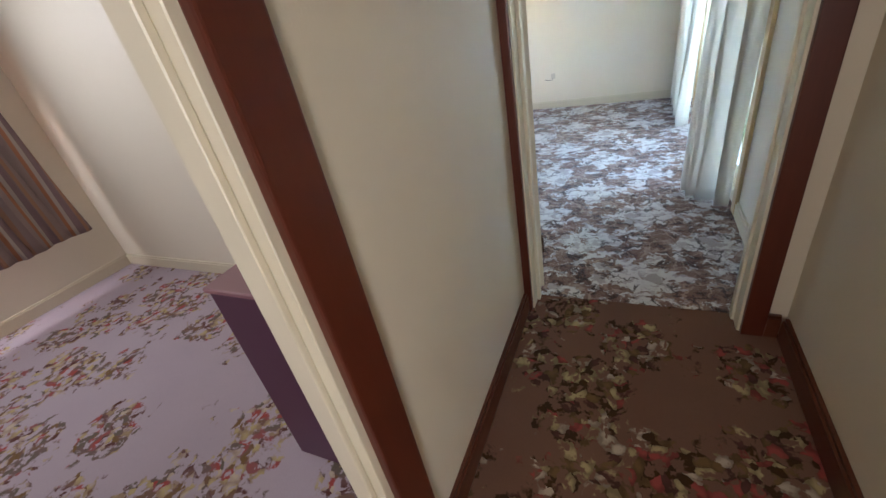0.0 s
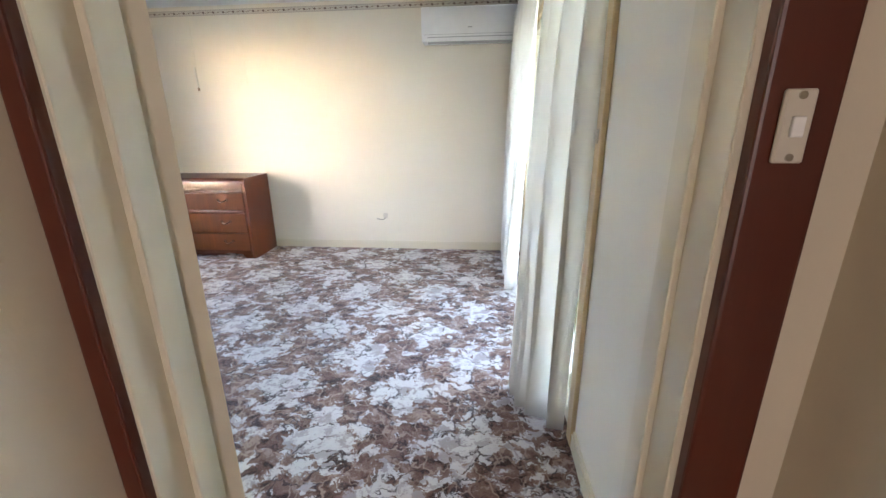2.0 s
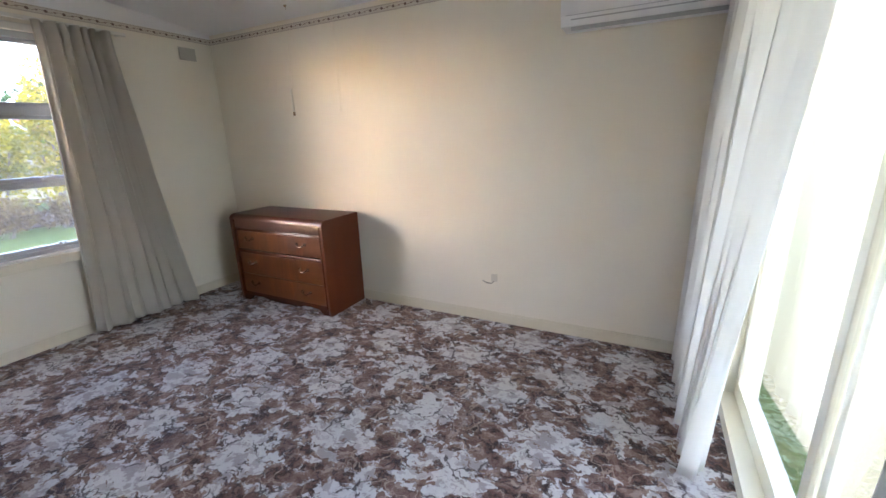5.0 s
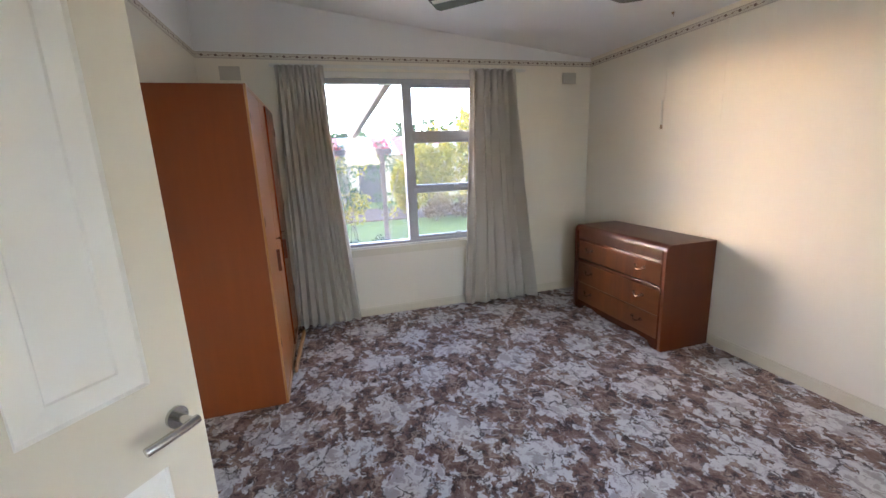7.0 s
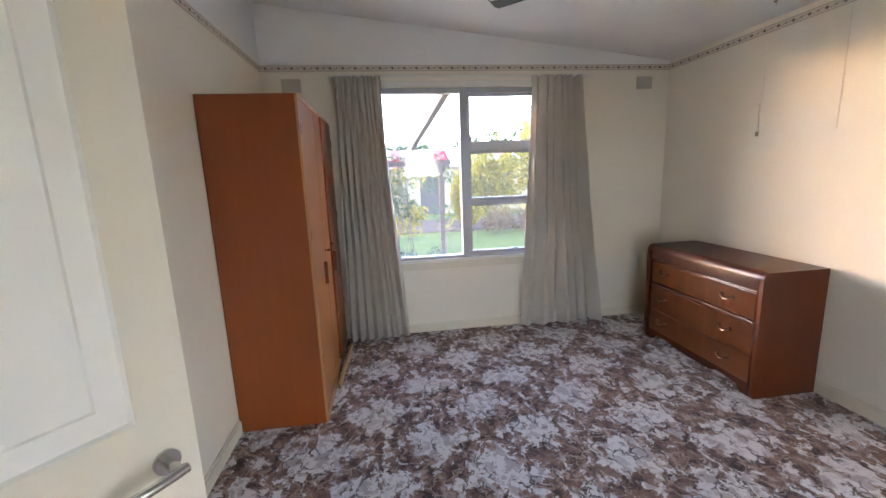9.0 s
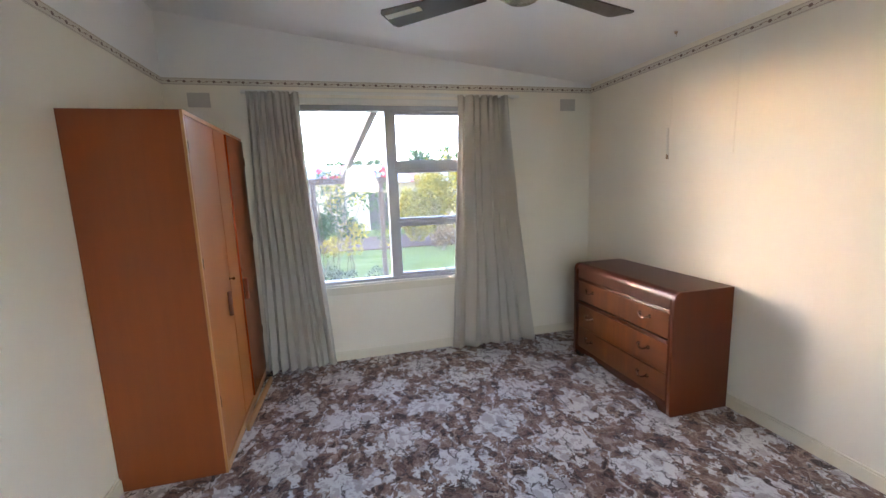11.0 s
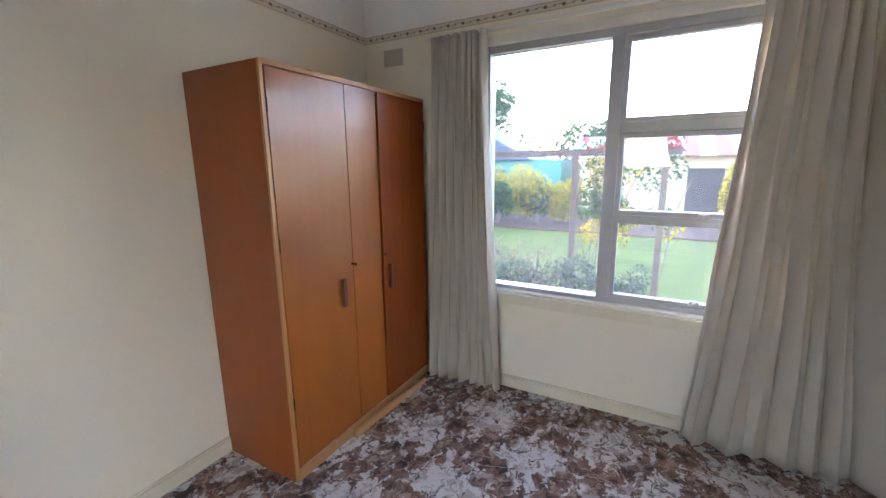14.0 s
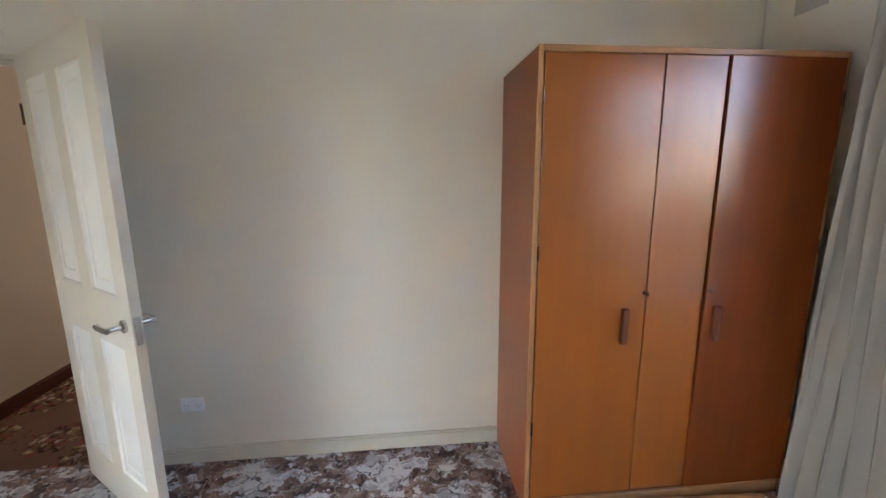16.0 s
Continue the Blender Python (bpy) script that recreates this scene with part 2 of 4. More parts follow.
M_CHESTD = wood("dark_walnut_edge", (0.04, 0.011, 0.006), (0.10, 0.03, 0.013), "y", 0.22)
M_CARPET = blotch_carpet("blotched_carpet")
M_HCARPET = rose_carpet("rose_hall_carpet", (0.19, 0.100, 0.068), (0.24, 0.135, 0.09), leaf=(0.07, 0.035, 0.015))
M_LCARPET = rose_carpet("lilac_rose_carpet", (0.44, 0.37, 0.43), (0.50, 0.42, 0.47), (0.22, 0.13, 0.13), (0.16, 0.13, 0.10))
M_PURPLE = flat("purple_paint", (0.075, 0.025, 0.055), 0.4)
M_MAUVE = flat("mauve_top", (0.25, 0.12, 0.14), 0.35)
M_WHITE = flat("white_plastic", (0.86, 0.86, 0.85), 0.35, bump=0)
M_GREYP = flat("grey_plastic", (0.42, 0.42, 0.42), 0.4, bump=0)
M_CREAMP = flat("aged_plastic", (0.62, 0.57, 0.48), 0.4, bump=0)
M_CHROME = flat("brushed_nickel", (0.62, 0.60, 0.57), 0.22, 1.0, 0)
M_BRASS = flat("old_brass", (0.22, 0.14, 0.10), 0.25, 1.0, 0)
M_DARK = flat("dark_gap", (0.02, 0.015, 0.012), 0.8, bump=0)
M_BLADE = flat("fan_blade", (0.10, 0.075, 0.065), 0.22, 0.3, 0)
M_CORD = flat("cord", (0.75, 0.72, 0.62), 0.6, bump=0)
M_CORDD = flat("cord_end", (0.32, 0.22, 0.13), 0.5, bump=0)


def fabric(name, col, col2, glow):
    """Curtain cloth that lets some daylight through."""
    k = Mat(name, 0.9, spec=0.1)
    v = k.mapped((1, 1, 0.15))
    c = k.mix(k.noise(v, 9, 4), col, col2)
    k.color(c)
    weave = k.math("ADD", k.noise(k.mapped((1, 1, 8)), 160, 2), k.noise(k.mapped((1, 1, 0.08)), 260, 2))
    k.bump(weave, 0.15, 0.002)
    tr = k.t.nodes.new("ShaderNodeBsdfTranslucent")
    k.put(tr.inputs[0], c)
    mx = k.t.nodes.new("ShaderNodeMixShader")
    mx.inputs[0].default_value = glow
    k.t.links.new(k.b.outputs[0], mx.inputs[1])
    k.t.links.new(tr.outputs[0], mx.inputs[2])
    k.t.links.new(mx.outputs[0], k.t.nodes["Material Output"].inputs[0])
    return k.m


M_GREYCUR = fabric("grey_curtain_cloth", (0.53, 0.49, 0.42), (0.60, 0.555, 0.48), 0.17)
M_WHITECUR = fabric("cream_curtain_cloth", (0.84, 0.82, 0.78), (0.87, 0.85, 0.81), 0.4)
M_LINING = fabric("white_lining", (0.70, 0.69, 0.66), (0.76, 0.75, 0.72), 0.3)

gm = Mat("window_glass", 0.02)
gm.color((1, 1, 1))
gm.b.inputs["Transmission Weight"].default_value = 1.0
gm.b.inputs["IOR"].default_value = 1.45
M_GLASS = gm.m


def dusty_glare_glass():
    """Old window pane; its pale film is thin dust plus veiling glare put into the glass."""
    k = Mat("dusty_glare_window_glass", 0.02)
    k.color((1, 1, 1))
    k.b.inputs["Transmission Weight"].default_value = 1.0
    k.b.inputs["IOR"].default_value = 1.45
    tr = k.t.nodes.new("ShaderNodeBsdfTranslucent")
    tr.inputs[0].default_value = (0.85, 0.9, 1.0, 1)
    mx = k.t.nodes.new("ShaderNodeMixShader")
    k.put(mx.inputs[0], k.ramp(k.noise(k.mapped(), 2.5, 4), [(0.3, 0.008), (0.7, 0.018)]))
    k.t.links.new(k.b.outputs[0], mx.inputs[1])
    k.t.links.new(tr.outputs[0], mx.inputs[2])
    k.t.links.new(mx.outputs[0], k.t.nodes["Material Output"].inputs[0])
    return k.m


M_DUSTGLARE = dusty_glare_glass()


def border_material():
    """Printed paper border: two thin lines and a string of small dark buds, running along local x."""
    k = Mat("paper_border", 0.7)
    x, y, z = k.xyz(k.mapped())[0:3]
    ph = k.math("SUBTRACT", k.math("FRACT", k.math("DIVIDE", x, 0.105)), 0.5)
    dx = k.math("MULTIPLY", ph, 0.105)
    r = k.math("SQRT", k.math("ADD", k.math("POWER", dx, 2.0), k.math("POWER", k.math("MULTIPLY", z, 1.15), 2.0)))
    bud = k.ramp(k.math("DIVIDE", r, 0.024), [(0.40, 1.0), (0.55, 0.0)])
    ph2 = k.math("SUBTRACT", k.math("FRACT", k.math("ADD", k.math("DIVIDE", x, 0.105), 0.5)), 0.5)
    r2 = k.math("SQRT", k.math("ADD", k.math("POWER", k.math("MULTIPLY", ph2, 0.105), 2.0), k.math("POWER", k.math("MULTIPLY", z, 1.4), 2.0)))
    bud2 = k.ramp(k.math("DIVIDE", r2, 0.026), [(0.25, 1.0), (0.42, 0.0)])
    az_ = k.math("ABSOLUTE", z)
    line = k.math("MULTIPLY", k.math("GREATER_THAN", az_, 0.0185), k.math("LESS_THAN", az_, 0.0225))
    stem = k.math("LESS_THAN", k.math("ABSOLUTE", k.math("SUBTRACT", z, k.math("MULTIPLY", k.math("SINE", k.math("MULTIPLY", x, 60.0)), 0.005))), 0.0016)
    c = k.mix(k.math("MULTIPLY", line, 0.5), (0.60, 0.54, 0.45), (0.26, 0.19, 0.13))
    c = k.mix(k.math("MULTIPLY", stem, 0.8), c, (0.22, 0.15, 0.09))
    c = k.mix(k.math("MULTIPLY", bud2, 0.7), c, (0.22, 0.14, 0.12))
    c = k.mix(k.math("MULTIPLY", bud, 0.85), c, (0.12, 0.06, 0.05))
    k.color(c)
    return k.m


M_BORDER = border_material()


# ---- building helpers ----
def boxes(parts, bevel=0.0, seg=1):
    """One bmesh of boxes, each (x0, y0, z0, x1, y1, z1)."""
    bm = bmesh.new()
    for x0, y0, z0, x1, y1, z1 in parts:
        m = Matrix.LocRotScale(((x0 + x1) / 2, (y0 + y1) / 2, (z0 + z1) / 2), None, (abs(x1 - x0), abs(y1 - y0), abs(z1 - z0)))
        bmesh.ops.create_cube(bm, size=1, matrix=m)
    if bevel:
        bmesh.ops.bevel(bm, geom=bm.edges[:], offset=bevel, segments=seg, profile=0.6, affect="EDGES")
    return bm


def cyl(p0, p1, r0, r1=None, seg=16):
    r1 = r0 if r1 is None else r1
    bm = bmesh.new()
    a, b = Vector(p0), Vector(p1)
    m = Matrix.Translation((a + b) / 2) @ (b - a).to_track_quat("Z", "Y").to_matrix().to_4x4()
    bmesh.ops.create_cone(bm, cap_ends=True, segments=seg, radius1=r0, radius2=r1, depth=(b - a).length, matrix=m)
    return bm


def join(*bms):
    out = bms[0]
    for other in bms[1:]:
        me = bpy.data.meshes.new("t")
        other.to_mesh(me)
        out.from_mesh(me)
        bpy.data.meshes.remove(me)
        other.free()
    return out


def prism(outline, axis, a, b):
    """A closed outline of 2D points pushed along an axis: 'x' takes (y, z), 'y' takes (x, z), 'z' takes (x, y)."""
    bm = bmesh.new()

    def at(p, d):
        return {"x": (d, p[0], p[1]), "y": (p[0], d, p[1]), "z": (p[0], p[1], d)}[axis]
    v0 = [bm.verts.new(at(p, a)) for p in outline]
    v1 = [bm.verts.new(at(p, b)) for p in outline]
    bm.faces.new(v0), bm.faces.new(v1)
    for i in range(len(outline)):
        j = (i + 1) % len(outline)
        bm.faces.new((v0[i], v0[j], v1[j], v1[i]))
    bmesh.ops.recalc_face_normals(bm, faces=bm.faces[:])
    return bm


def tube(points, r, seg=10):
    """A round rod along a line of points."""
    bm = bmesh.new()
    rings = []
    pts = [Vector(p) for p in points]
    for i, p in enumerate(pts):
        d = (pts[min(i + 1, len(pts) - 1)] - pts[max(i - 1, 0)]).normalized()
        q = d.to_track_quat("Z", "Y")
        rings.append([bm.verts.new(p + q @ Vector((math.cos(t) * r, math.sin(t) * r, 0)))
                      for t in [2 * math.pi * k / seg for k in range(seg)]])
    for a, b in zip(rings, rings[1:]):
        for i in range(seg):
            bm.faces.new((a[i], a[(i + 1) % seg], b[(i + 1) % seg], b[i]))
    bm.faces.new(rings[0]), bm.faces.new(rings[-1])
    bmesh.ops.recalc_face_normals(bm, faces=bm.faces[:])
    return bm


def part(name, bm, material, parent=None, label="", smooth=False):
    me = bpy.data.meshes.new(name)
    bm.to_mesh(me)
    bm.free()
    me.materials.append(material)
    if smooth:
        for p in me.polygons:
            p.use_smooth = True
        me.set_sharp_from_angle(angle=radians(35))
    ob = new(name, me)
    if parent is not None:
        ob.parent = parent
        ob.matrix_parent_inverse = parent.matrix_world.inverted()
    return tagged(ob, label)


def thing(name, at, label, category, group=""):
    ob = new(name)
    ob.matrix_world = Matrix.Translation(at)
    ob.empty_display_size = 0.1
    bpy.context.view_layer.update()
    return tagged(ob, label, category, group)


def structure(name, bm, material, label="", parent=None, category=""):
    ob = part(name, bm, material, parent, label)
    return tagged(ob, kind="structure" if parent is None else "", category=category)


# ---- structure: floors ----
structure("floor", boxes([(-0.03, YS, -0.15, XE, YN, 0)]), M_CARPET, "worn carpet with blotches of pale grey and brown", category="carpet")
structure("floor_hall", boxes([(-5.0, YS, -0.15, -0.032, HN - 0.001, -0.001)]), M_HCARPET, "brown carpet with bunches of cream and red roses", category="carpet")
structure("floor_second_room", boxes([(-3.6, HN + 0.001, -0.15, -WT, 1.14, -0.001)]), M_LCARPET, "lilac carpet with bunches of roses", category="carpet")

# ---- structure: bedroom walls ----
x0, x1, z0, z1 = WIN
structure("wall_north", join(boxes([(-0.001, YN, -0.15, x0, YN + 0.24, ZW + 0.1), (x1, YN, -0.15, XE + 0.2, YN + 0.24, ZW + 0.1),
                                    (x0, YN, -0.15, x1, YN + 0.24, z0), (x0, YN, z1, x1, YN + 0.24, ZW + 0.1)])), M_WALL,
          "cream painted plaster wall round the window", category="wall")
structure("wall_east", boxes([(XE, YS - 0.2, -0.15, XE + 0.2, YN, ZW + 0.1)]), M_WALL, "cream painted plaster wall", category="wall")
g0, g1, gz0, gz1 = GLS
structure("wall_south", boxes([(-0.001, YS - 0.2, -0.15, g0, YS, ZW + 0.1), (g1, YS - 0.2, -0.15, XE, YS, ZW + 0.1),
                               (g0, YS - 0.2, -0.15, g1, YS, gz0), (g0, YS - 0.2, gz1, g1, YS, ZW + 0.1)]), M_WALL,
          "cream painted plaster wall round the glass door", category="wall")
structure("wall_west", boxes([(-WT, DOOR_Y1, -0.15, -0.001, YN + 0.24, ZW + 0.1), (-WT, YS, -0.15, -0.001, DOOR_Y0, ZW + 0.1),
                              (-WT, DOOR_Y0, DOOR_H, -0.001, DOOR_Y1, ZW + 0.1)]), M_WALL, "cream painted plaster wall with the doorway", category="wall")

# white painted strip of wall between the paper border and the raking ceiling
ZB0, ZB1 = 2.405, 2.452
structure("upper_wall_north", prism([(0.004, ZB1), (XE, ZB1), (XE, ZE), (0.004, ZW)], "y", YN - 0.004, YN - 0.0005), M_CEIL, "white painted strip above the paper border")
structure("upper_wall_west", boxes([(0.0, YS, ZB1, 0.004, YN - 0.004, ZW)]), M_CEIL, "white painted strip above the paper border")
structure("upper_wall_south", prism([(0.004, ZB1), (XE, ZB1), (XE, ZE), (0.004, ZW)], "y", YS + 0.0005, YS + 0.004), M_CEIL, "white painted strip above the paper border")
structure("ceiling", prism([(-WT, ZW), (0, ZW), (XE, ZE), (XE + 0.2, ZE), (XE + 0.2, ZE + 0.2), (-WT, ZW + 0.2)], "y", YS - 0.2, YN + 0.24), M_CEIL,
          "white raking ceiling sheet", category="ceiling")


def border(name, length, m):
    ob = part(name, boxes([(0, -0.003, -0.026, length, 0, 0.026)]), M_BORDER)
    ob.matrix_world = m
    return tagged(ob, "narrow paper border with a string of dark buds", "wallpaper border", kind="structure")


zb = (ZB0 + ZB1) / 2
border("border_north", XE, pose(0, YN - 0.001, zb))
border("border_west", YN - YS, pose(0.001, YS, zb, rz=90) @ pose(0, 0, 0))
border("border_east", YN - YS, pose(XE - 0.001, YN, zb, rz=-90))
border("border_south", XE, pose(XE, YS + 0.001, zb, rz=180))


def skirting(name, p, q, side, h=0.085, d=0.016, mat=M_TRIM, z=0.0):
    """A skirting board from p to q; side is the way it stands out."""
    (ax, ay), (bx, by) = p, q
    sx, sy = side
    bm = join(boxes([(min(ax, bx) + min(0, sx * d), min(ay, by) + min(0, sy * d), z, max(ax, bx) + max(0, sx * d), max(ay, by) + max(0, sy * d), z + h - 0.012)]),
              boxes([(min(ax, bx) + min(0, sx * d * 0.6), min(ay, by) + min(0, sy * d * 0.6), z + h - 0.012, max(ax, bx) + max(0, sx * d * 0.6), max(ay, by) + max(0, sy * d * 0.6), z + h)]))
    return structure(name, bm, mat, "", category="baseboard")


skirting("baseboard_north", (0.0, YN), (XE - 0.016, YN), (0, -1))
skirting("baseboard_east", (XE, YS + 0.016), (XE, YN), (-1, 0))
skirting("baseboard_south", (0.0, YS), (g0 - 0.07, YS), (0, 1))
skirting("baseboard_west", (0.0, DOOR_Y1 + 0.07), (0.0, YN - 0.016), (1, 0))

# ---- structure: hall and second room ----
HC = 2.6
structure("wall_hall_south", boxes([(-5.0, YS - 0.2, -0.15, -0.002, YS, HC)]), M_HALL, "beige painted hall wall", category="wall")
a0, a1 = R2_DOOR
structure("wall_hall_north", boxes([(-5.0, HN, -0.15, a0, HN + 0.085, HC), (a1, HN, -0.15, -WT - 0.006, HN + 0.085, HC), (a0, HN, DOOR_H, a1, HN + 0.085, HC)]), M_HALL,
          "beige painted hall wall with a doorway", category="wall")
structure("wall_hall_end", boxes([(-WT - 0.006, DOOR_Y1, -0.15, -WT, HN, HC), (-WT - 0.006, YS, -0.15, -WT, DOOR_Y0, HC), (-WT - 0.006, DOOR_Y0, DOOR_H, -WT, DOOR_Y1, HC)]), M_HALL,
          "beige painted end wall of the hall", category="wall")
structure("wall_hall_back", boxes([(-5.1, YS, -0.15, -5.0, HN, HC)]), M_HALL, "beige painted hall wall", category="wall")
structure("ceiling_hall", boxes([(-5.1, YS - 0.2, HC, -WT - 0.001, 1.3, HC + 0.1)]), M_CEIL, "white ceiling", category="ceiling")
structure("wall_second_north", boxes([(-3.6, 1.14, -0.15, -WT, 1.25, HC)]), M_WALL, "cream painted wall", category="wall")
structure("wall_second_west", boxes([(-3.7, HN + 0.085, -0.15, -3.6, 1.25, HC)]), M_WALL, "cream painted wall", category="wall")
skirting("baseboard_second_north", (-3.6, 1.14), (-WT, 1.14), (0, -1))
skirting("baseboard_second_east", (-WT, HN + 0.085), (-WT, 1.124), (-1, 0))
skirting("baseboard_hall_north", (a1 + 0.099, HN), (-WT - 0.03, HN), (0, -1), 0.1, 0.02, M_SKIRT)
skirting("baseboard_hall_south", (-5.0, YS), (-WT - 0.03, YS), (0, 1), 0.1, 0.02, M_SKIRT)
skirting("baseboard_hall_end", (-WT - 0.006, YS + 0.02), (-WT - 0.006, DOOR_Y0 - 0.063), (-1, 0), 0.1, 0.02, M_SKIRT)


def doorframe(name, label, pieces, parent=None):
    base = None
    for nm, bm, mat in pieces:
        if base is None:
            base = part(name, bm, mat, None, label)
            tagged(base, category="door frame", kind="structure")
        else:
            part(nm, bm, mat, base)
    return base


# doorway of the bedroom: cream lining and stop, dark stained architraves on the hall side
XH = -WT - 0.006
doorframe("door_1", "cream painted door lining with dark stained architraves", [
    ("lining", boxes([(XH - 0.004, DOOR_Y1 - 0.016, 0, 0.003, DOOR_Y1 + 0.001, DOOR_H), (XH - 0.004, DOOR_Y0 - 0.001, 0, 0.003, DOOR_Y0 + 0.022, DOOR_H),
                      (XH - 0.004, DOOR_Y0, DOOR_H - 0.022, 0.003, DOOR_Y1, DOOR_H)], 0.002), M_TRIM),
    ("door_stop", boxes([(-0.075, DOOR_Y1 - 0.030, 0, -0.040, DOOR_Y1 - 0.016, DOOR_H - 0.022), (-0.075, DOOR_Y0 + 0.018, 0, -0.040, DOOR_Y0 + 0.032, DOOR_H - 0.022),
                         (-0.075, DOOR_Y0 + 0.032, DOOR_H - 0.036, -0.040, DOOR_Y1 - 0.030, DOOR_H - 0.022)], 0.002), M_TRIM),
    ("architrave", boxes([(XH - 0.024, DOOR_Y0 - 0.062, 0, XH - 0.001, DOOR_Y0 + 0.012, DOOR_H + 0.07)], 0.004, 2), M_STAIN),
    ("architrave", boxes([(XH - 0.024, DOOR_Y1 - 0.010, 0, XH - 0.001, HN - 0.001, DOOR_H + 0.07)], 0.004, 2), M_STAIN),
    ("architrave", boxes([(XH - 0.024, DOOR_Y0 + 0.0125, DOOR_H - 0.01, XH - 0.001, DOOR_Y1 - 0.0105, DOOR_H + 0.07)], 0.004, 2), M_STAIN),
])
doorframe("door_2", "cream painted door lining with a dark stained architrave", [
    ("lining", boxes([(a1 - 0.022, HN - 0.003, 0, a1 + 0.001, HN + 0.088, DOOR_H), (a0 - 0.001, HN - 0.003, 0, a0 + 0.022, HN + 0.088, DOOR_H),
                      (a0, HN - 0.003, DOOR_H - 0.022, a1, HN + 0.088, DOOR_H)], 0.002), M_TRIM),
    ("door_stop", boxes([(a1 - 0.036, HN + 0.02, 0, a1 - 0.022, HN + 0.045, DOOR_H - 0.03)], 0.002), M_TRIM),
    ("architrave", boxes([(a1 - 0.004, HN - 0.022, 0, a1 + 0.098, HN - 0.001, DOOR_H + 0.065)], 0.005, 2), M_STAIN),
    ("architrave", boxes([(a0 - 0.065, HN - 0.022, 0, a0 + 0.01, HN - 0.001, DOOR_H + 0.065)], 0.005, 2), M_STAIN),
    ("architrave", boxes([(a0 + 0.0105, HN - 0.022, DOOR_H - 0.01, a1 - 0.0105, HN - 0.001, DOOR_H + 0.065)], 0.005, 2), M_STAIN),
])


# ---- the bedroom door, standing open ----
def panel_door():
    """Four-panel door leaf along local +x from the hinge; thickness along y."""
    L, H, T = 0.79, 2.02, 0.036
    d = thing("bedroom_door", (0, 0, 0), "open cream painted four-panel door with a nickel lever handle", "door")
    stile, mid = 0.105, 0.112
    px = [(stile, (L - mid) / 2), ((L + mid) / 2, L - stile)]
    pz = [(0.20, 0.84), (1.055, H - 0.11)]
    solid = [(0, -T / 2, 0.006, stile, T / 2, H), (L - stile, -T / 2, 0.006, L, T / 2, H), ((L - mid) / 2, -T / 2, 0.006, (L + mid) / 2, T / 2, H)]
    for u, v in px:
        solid += [(u, -T / 2, 0.006, v, T / 2, pz[0][0]), (u, -T / 2, pz[0][1], v, T / 2, pz[1][0]), (u, -T / 2, pz[1][1], v, T / 2, H)]
    part("leaf", boxes(solid), M_DOOR, d)
    for u, v in px:
        for w, s in pz:
            bm = boxes([(u, -0.008, w, v, 0.008, s)])
            for sg in (-1, 1):
                ring = [(u + e, w + e, v - e, s - e, h) for e, h in ((0, 0.018), (0.006, 0.0095), (0.012, 0.0105), (0.054, 0.0155), (0.058, 0.0115))]
                loops = []
                for (q0, r0, q1, r1, h) in ring:
                    loops.append([bm.verts.new(p) for p in ((q0, sg * h, r0), (q1, sg * h, r0), (q1, sg * h, r1), (q0, sg * h, r1))])
                for A, B in zip(loops, loops[1:]):
                    for i in range(4):
                        bm.faces.new((A[i], A[(i + 1) % 4], B[(i + 1) % 4], B[i]))
                bm.faces.new(loops[-1])
            bmesh.ops.recalc_face_normals(bm, faces=bm.faces[:])
            part("panel", bm, M_DOORP, d, "paler cream recessed panel")
    for sg in (-1, 1):
        hx, hz, y = L - 0.066, 0.947, sg * T / 2
        h = part("lever_handle", join(cyl((hx, y, hz), (hx, y + sg * 0.009, hz), 0.026, 0.026, 28), cyl((hx, y + sg * 0.008, hz), (hx, y + sg * 0.066, hz), 0.010, 0.010, 16),
                                      tube([(hx + 0.012, y + sg * 0.060, hz), (hx - 0.02, y + sg * 0.064, hz), (hx - 0.07, y + sg * 0.062, hz - 0.002), (hx - 0.108, y + sg * 0.056, hz - 0.005)], 0.0105, 12)),
                 M_CHROME, d, "brushed nickel lever handle", True)
    part("latch_plate", boxes([(L - 0.0005, -0.012, 0.88, L + 0.0015, 0.012, 0.99)]), M_CHROME, d, "nickel latch plate")
    for z in (0.25, 1.78):
        part("hinge", cyl((-0.004, -T / 2 - 0.003, z - 0.045), (-0.004, -T / 2 - 0.003, z + 0.045), 0.006, 0.006, 10), M_BRASS, d, "small brass hinge")
    return d


door = panel_door()
door.matrix_world = pose(0.006, -2.128, 0.004, rz=52) @ pose(0.004, -0.021, 0)


